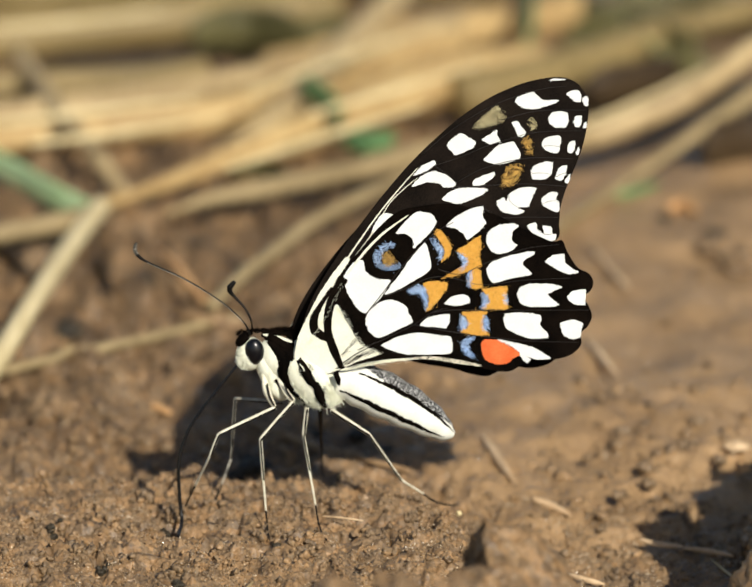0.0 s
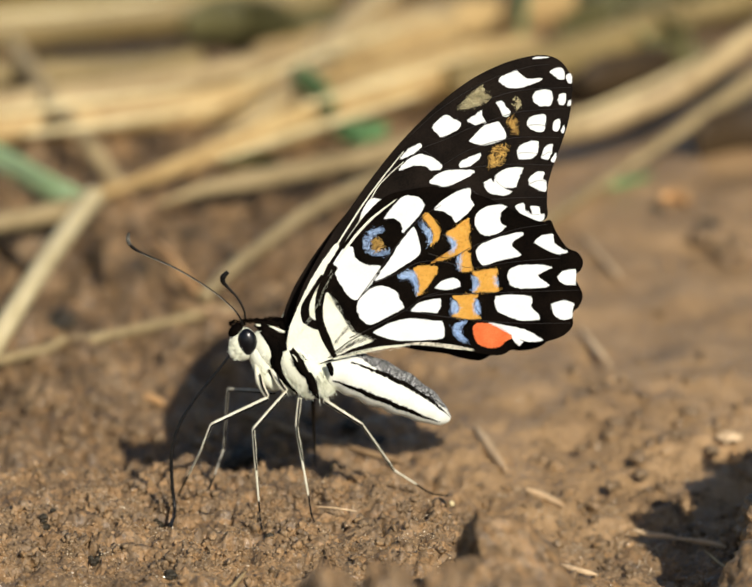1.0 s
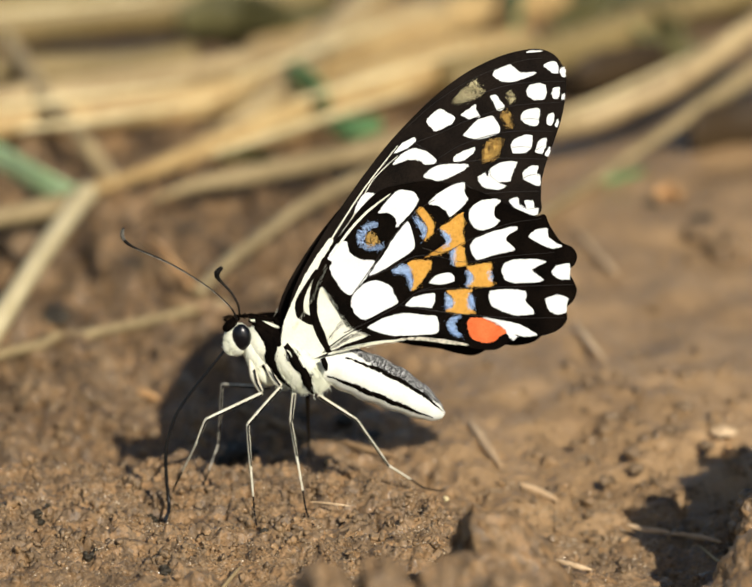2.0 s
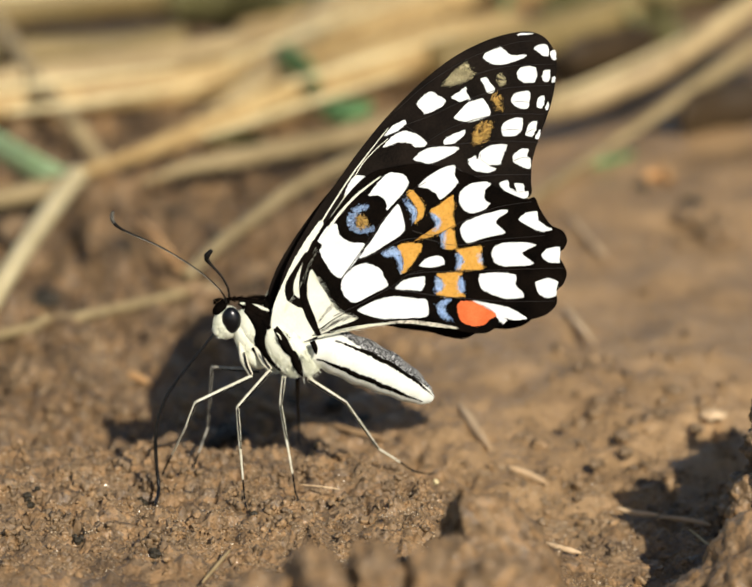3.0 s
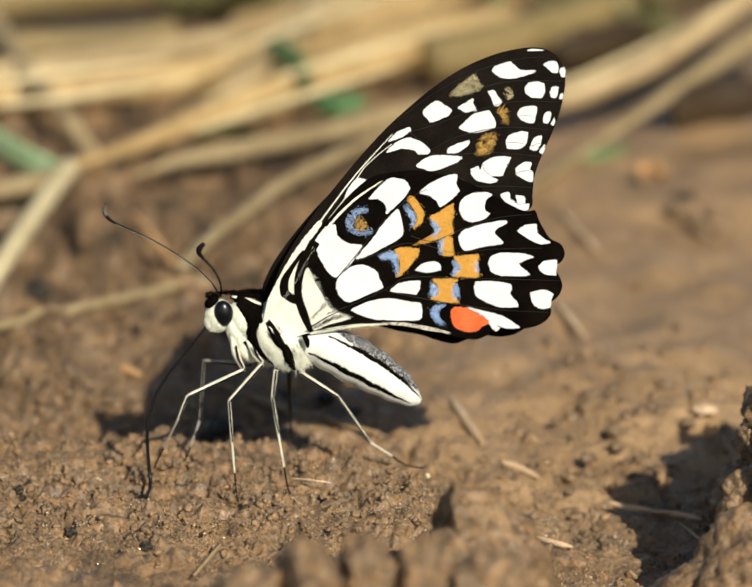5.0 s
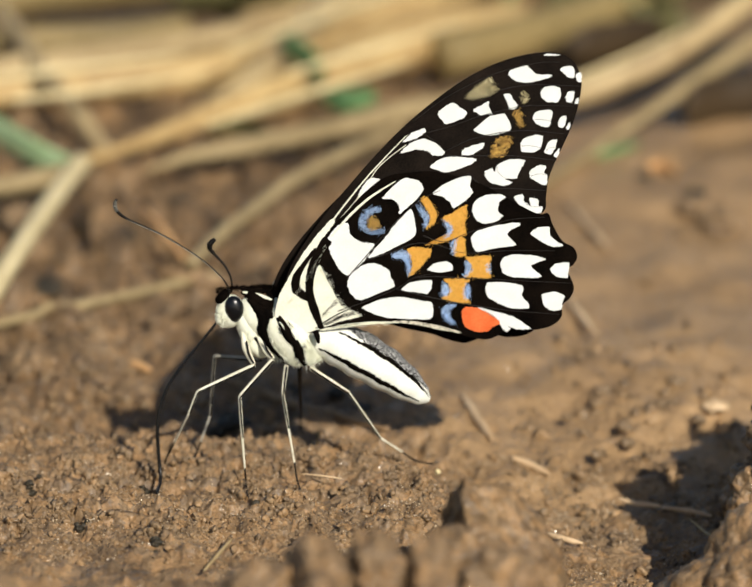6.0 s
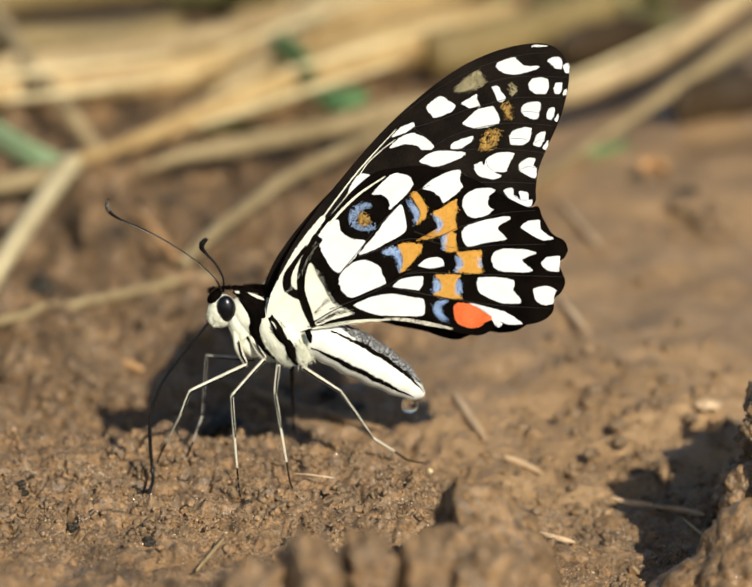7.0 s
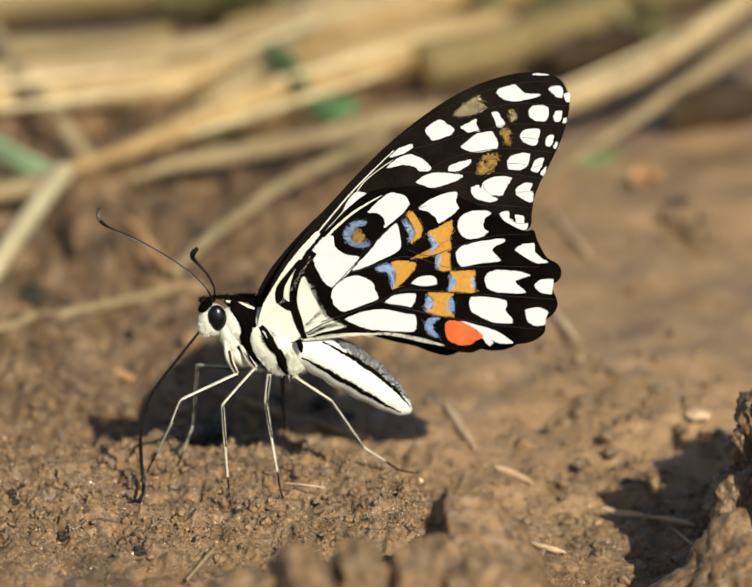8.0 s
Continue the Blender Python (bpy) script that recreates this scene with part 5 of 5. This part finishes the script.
band("cream_band", CREAM, [(-7.65, 19.51), (-7.25, 18.92), (-7.03, 18.32)], (0.23, 0.62, 0.28), thorax, 0.62)
band("cream_band", CREAM, [(-9.07, 20.41), (-8.73, 20.11), (-8.5, 19.63)], (0.17, 0.34, 0.17), thorax, 0.6)
fur("dark_fur", BLACK, 160, (*(-8.39, 19.57), 0.9, 0.9), (0.5, -0.1, -0.8), 0.4, thorax, 12)
fur("dark_fur", BLACK, 160, (*(-6.63, 16.36), 0.7, 1.4), (0.4, -0.1, -0.9), 0.4, thorax, 13)
fur("dark_fur", BLACK, 200, (*(-10.77, 19.75), 0.6, 1.6), (0.5, -0.1, -0.8), 0.35, thorax, 14)
band("black_band", BLACK, [(-4.79, 19.91), (-4.45, 18.83), (-4.17, 17.62)], (0.28, 0.57, 0.34), thorax, 0.5)
band("black_band", BLACK, [(-10.59, 23.4), (-10.14, 22.2), (-10.38, 20.63)], (0.57, 0.91, 0.57), thorax, 0.26)
band("black_band", BLACK, [(-13.61, 23.52), (-11.9, 23.28), (-10.48, 23.28)], (0.34, 0.51, 0.46), thorax, 0.26)
band("black_band", BLACK, [(-11.99, 18.22), (-11.08, 16.78), (-10.17, 15.33)], (0.23, 0.46, 0.28), thorax, 0.34)
limb("black_band", [(-12.94, skin_at(-12.94, 22.99) - -0.25, 22.99), (-12.04, skin_at(-12.04, 22.57) - -0.25, 22.57), (-11.05, skin_at(-11.05, 22.1) - -0.25, 22.1), (-10.28, skin_at(-10.28, 21.65) - -0.25, 21.65)], (0.45, 0.62, 0.66, 0.5), BLACK, thorax)
limb("cream_band", [(-13.45, skin_at(-13.45, 23.19) - 0.35, 23.19), (-12.32, skin_at(-12.32, 22.95) - 0.35, 22.95), (-11.19, skin_at(-11.19, 22.65) - 0.35, 22.65), (-10, skin_at(-10, 22.23) - 0.35, 22.23)], (0.10, 0.24, 0.26, 0.14), CREAM, thorax, "thin cream line along the back")
limb("black_band", [(-4.81, -3.3, 19.47), (-4.5, -3.4, 18.67), (-4.39, -3.2, 17.87)], (0.34, 0.36, 0.12), BLACK, thorax)
fur("fur", FUZZ, 1500, (*(-7.54, 17.98), 3.6, 3.4), (0.35, 0.0, -1.0), 0.5, thorax, 1, 0.25)
fur("fur", FUZZ, 260, (*(-5.26, 16.6), 1.2, 2.2), (0.7, -0.1, -0.9), 1.0, thorax, 2)
fur("fur", FUZZ, 320, (*(-12.67, 19.31), 1.4, 2.4), (0.3, -0.1, -1.0), 0.45, thorax, 3, 0.25)
fur("fur", FUZZ, 260, (*(-15.74, 20.63), 0.9, 1.5), (-0.5, -0.3, -0.8), 0.4, head, 5)
fur("dark_fur", BLACK, 700, (*(-11.16, 23.34), 2.2, 0.5), (0.6, 0.1, 0.6), 0.7, thorax, 6)
fur("dark_fur", BLACK, 300, (*(-15.72, 23.1), 1.0, 0.5), (-0.3, -0.1, 0.7), 0.45, head, 7)
fur("dark_fur", BLACK, 300, (*(-13.9, 23.52), 1.5, 0.22), (0.7, 0.0, 0.4), 0.5, head, 8)
fur("fur", FUZZ, 300, (*(-8.23, 14.96), 2.4, 0.8), (0.3, 0.0, -1.0), 0.45, thorax, 10)

# feelers, tongue and legs
for line, radii, label in (
        ([(-15, -0.6, 23.34), (-15.73, -0.7, 24.93), (-18.31, -1.2, 27.61), (-22.64, -2, 30.74), (-26.85, -2.6, 32.96), (-28.13, -2.8, 33.97), (-28.46, -2.8, 34.8), (-28.28, -2.8, 35.51)], (0.13, 0.10, 0.10, 0.11, 0.14, 0.22, 0.25, 0.16), "thin dark antenna with a pale underside and a clubbed tip"),
        ([(-14.8, 0.6, 22.94), (-14.84, 0.7, 24.59), (-15.64, 1, 26.17), (-16.78, 1.3, 27.4), (-17.35, 1.4, 28.09), (-17.34, 1.4, 28.68), (-16.77, 1.4, 29.34)], (0.14, 0.13, 0.14, 0.18, 0.30, 0.36, 0.22), "thin black antenna with a clubbed tip")):
    feeler = limb("antenna", line, radii, HORN, butterfly, label, steps=8)
    if "pale" in label:
        bm, way = bmesh.new(), spline([[v * MM for v in p] for p in line], 40)
        size = taper(radii, len(way))
        for i in range(int(len(way) * 0.74), len(way) - 4, 9):
            tube(bm, way[i:i + 3], [size[i] * 1.1 * MM] * 3, 8)
        smooth(part("rings", bm, PALE_DIMMED, feeler, "fine pale rings round the club"))
    limb("pale_underside", [(x + 0.02, y - 0.09, z - 0.05) for x, y, z in line[1:]], [0.26 * v for v in radii[1:-2]] + [0.06, 0.03], PALE_DIMMED, feeler, steps=8)
limb("proboscis", [(-16.39, -0.5, 19.69), (-18.23, -0.8, 17.38), (-21.11, -1.2, 13.65), (-22.67, -1.5, 10.97), (-23.55, -2, 7.68), (-23.51, -2.5, 3.91), (-23.23, -3.5, 0.91), (-23.52, -7.3, 0.3)], (0.17, 0.17, 0.18, 0.21, 0.23, 0.23, 0.22, 0.17), HORN_SHINY, butterfly, "long black proboscis reaching into the soil", steps=8)


def leg(name, hip, knee, ankle, toe, tone, label, claw=None):
    """A jointed leg: thigh, shin and foot."""
    root = limb(name, [hip, [(a + b) / 2 for a, b in zip(hip, knee)], knee], (0.28, 0.27, 0.21), tone, butterfly, label)
    limb("shin", [knee, [(a + b) / 2 for a, b in zip(knee, ankle)], ankle], (0.19, 0.21, 0.17), tone, root)
    sole = [a * 0.38 + b * 0.62 for a, b in zip(ankle, toe)]
    limb("foot", [ankle, [(a * 0.5 + b * 0.5) for a, b in zip(ankle, sole)], sole], (0.15, 0.13, 0.11), tone, root)
    for a, b, w in ((hip, knee, 0.17), (knee, ankle, 0.12)):
        limb("dark_line", [[a[0] + 0.04, a[1] - 0.22, a[2] - 0.07], [(a[0] + b[0]) / 2 + 0.04, (a[1] + b[1]) / 2 - 0.22, (a[2] + b[2]) / 2 - 0.08], [b[0] + 0.08, b[1] - 0.14, b[2] - 0.05]], (w * 0.8, w * 0.8, w * 0.6), HORN, root)
    limb("claw", [sole, toe, claw or [toe[0] + 0.25, toe[1] - 0.3, toe[2] - 0.45]], (0.11, 0.12, 0.07), HORN, root)


limb("coxa", [(-13.47, -1.6, 18.86), (-13.01, -2.2, 16.83), (-12.1, -2.6, 14.98)], (0.2, 0.5, 0.28), LEG_PALE, butterfly, "pale upper leg joint")
limb("coxa", [(-11.64, -1.9, 18.24), (-10.72, -2.5, 16.76), (-9.81, -2.8, 15.77)], (0.15, 0.42, 0.3), LEG_PALE, butterfly, "pale upper leg joint")
limb("dark_line", [(-12.94, -2.75, 17.93), (-12.66, -2.9, 16.41), (-12.09, -3, 15.24)], (0.09, 0.14, 0.1), HORN, butterfly)
limb("dark_line", [(-10.94, -3.1, 18.05), (-10.49, -3.15, 16.98), (-9.86, -3.2, 16.03)], (0.09, 0.13, 0.1), HORN, butterfly)
leg("foreleg", (-11.99, -2.6, 14.86), (-18.71, -4, 12.03), (-19.76, -4, 9.3), (-22.93, 3.73, 0.3), LEG_PALE, "slender cream and black foreleg")
# far foreleg: its shade is put into a darker material
leg("foreleg", (-11.25, 1.5, 14.17), (-16.96, 5, 13.39), (-17.51, 6.5, 5.27), (-19.37, 4.92, 0.3), PALE_DIMMED, "slender foreleg with shade put into its dark colour")
leg("middle_leg", (-9.81, -2.8, 15.65), (-13.74, -4.5, 11.6), (-13.43, -4.6, 6.49), (-12.94, -5.15, 0.3), LEG_PALE, "slender cream and black middle leg", (-12.65, -8.61, 0.3))
leg("middle_leg", (-8.24, -1.2, 14.38), (-8.64, -2, 11.14), (-7.97, -2.2, 6.84), (-6.76, -3.99, 0.3), LEG_PALE, "slender cream and black middle leg", (-5.81, -8.94, 0.3))
leg("hind_leg", (-5.37, -1.6, 14.21), (-0.8, -1, 10.91), (3, 2, 4.12), (7.42, 4.41, 0.3), LEG_PALE, "slender cream and black hind leg", (9.49, 3.39, 0.3))
# far hind leg: coloured near black to stand for shade
leg("hind_leg", (-6.66, 1.6, 13.11), (-6.64, 5, 9.18), (-6.57, 9, 5.31), (-6.58, 15.25, 0.3), HORN, "slender hind leg with shade put into its black colour")

# abdomen, hinged behind the thorax
TAIL = (-4.69, 0, 17.47)
SPINE = spline([[v * MM for v in p] for p in [(-0.69, 0, 0.3), (2, 0, -0.3), (4.92, 0, -1.63), (7.84, 0, -3.15), (10.71, 0, -4.91), (12.84, 0, -6.36), (13.99, 0, -6.97)]], 18)
GIRTH = taper((1.9, 2.6, 2.8, 2.65, 2.15, 1.35, 0.35), len(SPINE))
GIRTH = [g * (1 + 0.035 * math.sin(i * 0.35)) for i, g in enumerate(GIRTH)]
bm = bmesh.new()
tube(bm, SPINE, [g * MM for g in GIRTH], 24)
abdomen = smooth(part("abdomen", bm, ABDOMEN, butterfly, "plump cream abdomen with black side stripes and a grey dusted back"))
abdomen.location = [v * MM for v in TAIL]


def girdle(name, mat, low, high, first, last, swell):
    """A lengthwise stripe between two angles round the abdomen."""
    bm = bmesh.new()
    path, fat = SPINE[first:last], GIRTH[first:last]
    rings = []
    for i, p in enumerate(path):
        way = (path[min(i + 1, len(path) - 1)] - path[max(i - 1, 0)]).normalized()
        flank = Vector((0, -1, 0))
        top = flank.cross(way).normalized()
        top = top if top.z > 0 else -top
        thin = min(1.0, 0.25 + 2.5 * min(i, len(path) - 1 - i) / len(path))
        mid, half = (low + high) / 2, (high - low) / 2 * thin
        ring = []
        for k in range(9):
            a = radians(mid + half * (k / 4 - 1) + 5.0 * noise.noise(Vector((i * 0.9, k // 5, low))) + 3.0 * noise.noise(Vector((i * 0.3, k // 5, low))))
            out = swell * (1 - 0.8 * abs(k / 4 - 1) ** 3)
            ring.append(bm.verts.new(p + (fat[i] + out) * MM * (math.cos(a) * flank + math.sin(a) * top)))
        rings.append(ring)
    for a, b in zip(rings, rings[1:]):
        for k in range(8):
            bm.faces.new((a[k], a[k + 1], b[k + 1], b[k]))
    return smooth(part(name, bm, mat, abdomen))


girdle("side_stripe", BLACK, -27, -11, 9, 93, 0.06)
girdle("side_stripe", BLACK, 191, 207, 9, 93, 0.06)
girdle("dorsal_stripe", BLACK, 38, 52, 18, 108, 0.05)
girdle("dorsal_stripe", BLACK, 128, 142, 18, 108, 0.05)
girdle("dorsal_dust", DUST, 49, 131, 9, 108, 0.07)


def droplet(label):
    bm = bmesh.new()
    bmesh.ops.create_uvsphere(bm, u_segments=24, v_segments=16, radius=1.0 * MM)
    for v in bm.verts:
        v.co.z *= 1.06 if v.co.z > 0 else 0.98
    m, nodes, links, b = material("water", 0.02, 0.0, 0.5)
    b.inputs["Transmission Weight"].default_value = 1.0
    b.inputs["IOR"].default_value = 1.33
    return tagged(smooth(part("water_droplet", bm, m, None)), label, "droplet", "water droplets")


DROPS = [droplet("clear round water droplet shed by the butterfly") for _ in range(3)]


def motions():
    # lean of the wings: seconds, turn in their plane, lean towards the viewer, sink of the abdomen
    beats = (
        (0, -0, -1, 0),
        (0.1, 0.26, -0.9, 0.35),
        (0.2, -0.48, -2.51, -0.6),
        (0.3, -0.64, -3.01, -0.8),
        (0.4, -0.9, -3.85, -1.13),
        (0.5, -0.96, -4.02, -1.2),
        (0.6, -1.02, -4.2, -1.31),
        (0.8, -1.14, -4.57, -1.52),
        (1, -1.75, -4.46, -3.1),
        (2.5, -1.75, -6.39, -2.6),
        (3, -1.59, -6.69, -2.4),
        (3.2, -1.26, -4.93, -1.74),
        (3.3, -0.69, -3.18, -0.87),
        (3.4, 2.96, 2.45, 3.7),
        (3.5, 3.55, 7.35, 3.1),
        (3.6, 4.93, 6.64, 5.7),
        (3.7, 3.55, 7.15, 3.22),
        (3.8, 3.17, 3.22, 4),
        (3.9, 3.34, 3.84, 4.24),
        (4, 1.65, -0.35, 2.2),
        (4.1, 1.65, -0.35, 2.2),
        (4.2, 3.3, 3.69, 4.18),
        (4.3, 3.58, 4.97, 4.48),
        (4.4, 1.56, -0.39, 2.08),
        (4.5, 1.89, 0.07, 3.1),
        (4.6, 1.65, -0.35, 2.2),
        (4.7, 1.56, -0.39, 2.08),
        (5.8, 1.39, -0.46, 1.85),
        (5.9, 2.92, 2.3, 3.64),
        (6, 2.49, 1.95, 3.4),
        (6.1, 3.09, 2.91, 3.88),
        (6.2, 3.59, 4.77, 4.6),
        (6.4, 3.57, 5.76, 4.02),
        (6.5, 2.76, 1.68, 3.4),
        (6.6, 2.84, 1.99, 3.52),
        (6.8, 2.88, 2.14, 3.58),
        (6.9, 2.63, 1.44, 3.26),
        (7, 1.73, -0.67, 1.2),
        (7.1, 2.76, 1.68, 3.4),
        (7.2, 3.54, 4.62, 4.54),
        (7.3, 4.1, 7.06, 4.14),
        (7.4, 5.05, 6.76, 5.82),
        (7.5, 4.93, 6.64, 5.7),
        (7.6, 5.53, 7.24, 6.3),
        (7.8, 3.82, 7.21, 3.62),
        (8, 3.59, 4.77, 4.6),
    )

    def hinged(turn, lean):
        return pose(0, 0, 0, 0, 10, 0) @ pose(0, 0, 0, lean) @ pose(0, 0, 0, 0, -10, 0) @ pose(0, 0, 0, 0, turn, 0)

    for wings in SETS.values():
        for wing, off, extra in zip(wings, ((0, -1.8, 0, 0), (-1.5, 1.8, -0.3, 3.9)), (0.0, 3.9)):
            base = Matrix.Translation(((HINGE[0] + off[0]) * MM, off[1] * MM, (HINGE[1] + off[2]) * MM))
            walk(wing, [(t, base @ hinged(turn + off[3], lean + extra)) for t, turn, lean, sink in beats])
    tail = Matrix.Translation([v * MM for v in TAIL])
    walk(abdomen, [(t, tail @ pose(0, 0, 0, 0, sink, 0)) for t, turn, lean, sink in beats])

    # droplets: inside the abdomen, out at its tip, down into the soil
    inside = [v * MM for v in (3.21, 0, 13.66)]
    for drop, shown in zip(DROPS, (
            ((0.7, None), (0.8, (7.63, 0, 9.41)), (0.9, (8.1, 0, 8.19)), (1.0, (8.41, 0, 0.25))),
            ((3.2, None), (3.3, (7.35, 0, 9.65)), (3.4, (7.61, 0, 0.25))),
            ((6.8, None), (6.9, (7.52, 0, 8.74)), (7.0, (7.46, 0, 8.86)), (7.1, (7.72, 0, -0.06))))):
        rows = [(0.0, Matrix.Translation(inside))]
        for t, place in shown:
            rows.append((t, Matrix.Translation([v * MM for v in place] if place else inside)))
        end = [v * MM for v in shown[-1][1]]
        end[2] = -0.014
        rows += [(shown[-1][0] + 0.1, Matrix.Translation(end)), (8.0, Matrix.Translation(end))]
        walk(drop, rows)


motions()
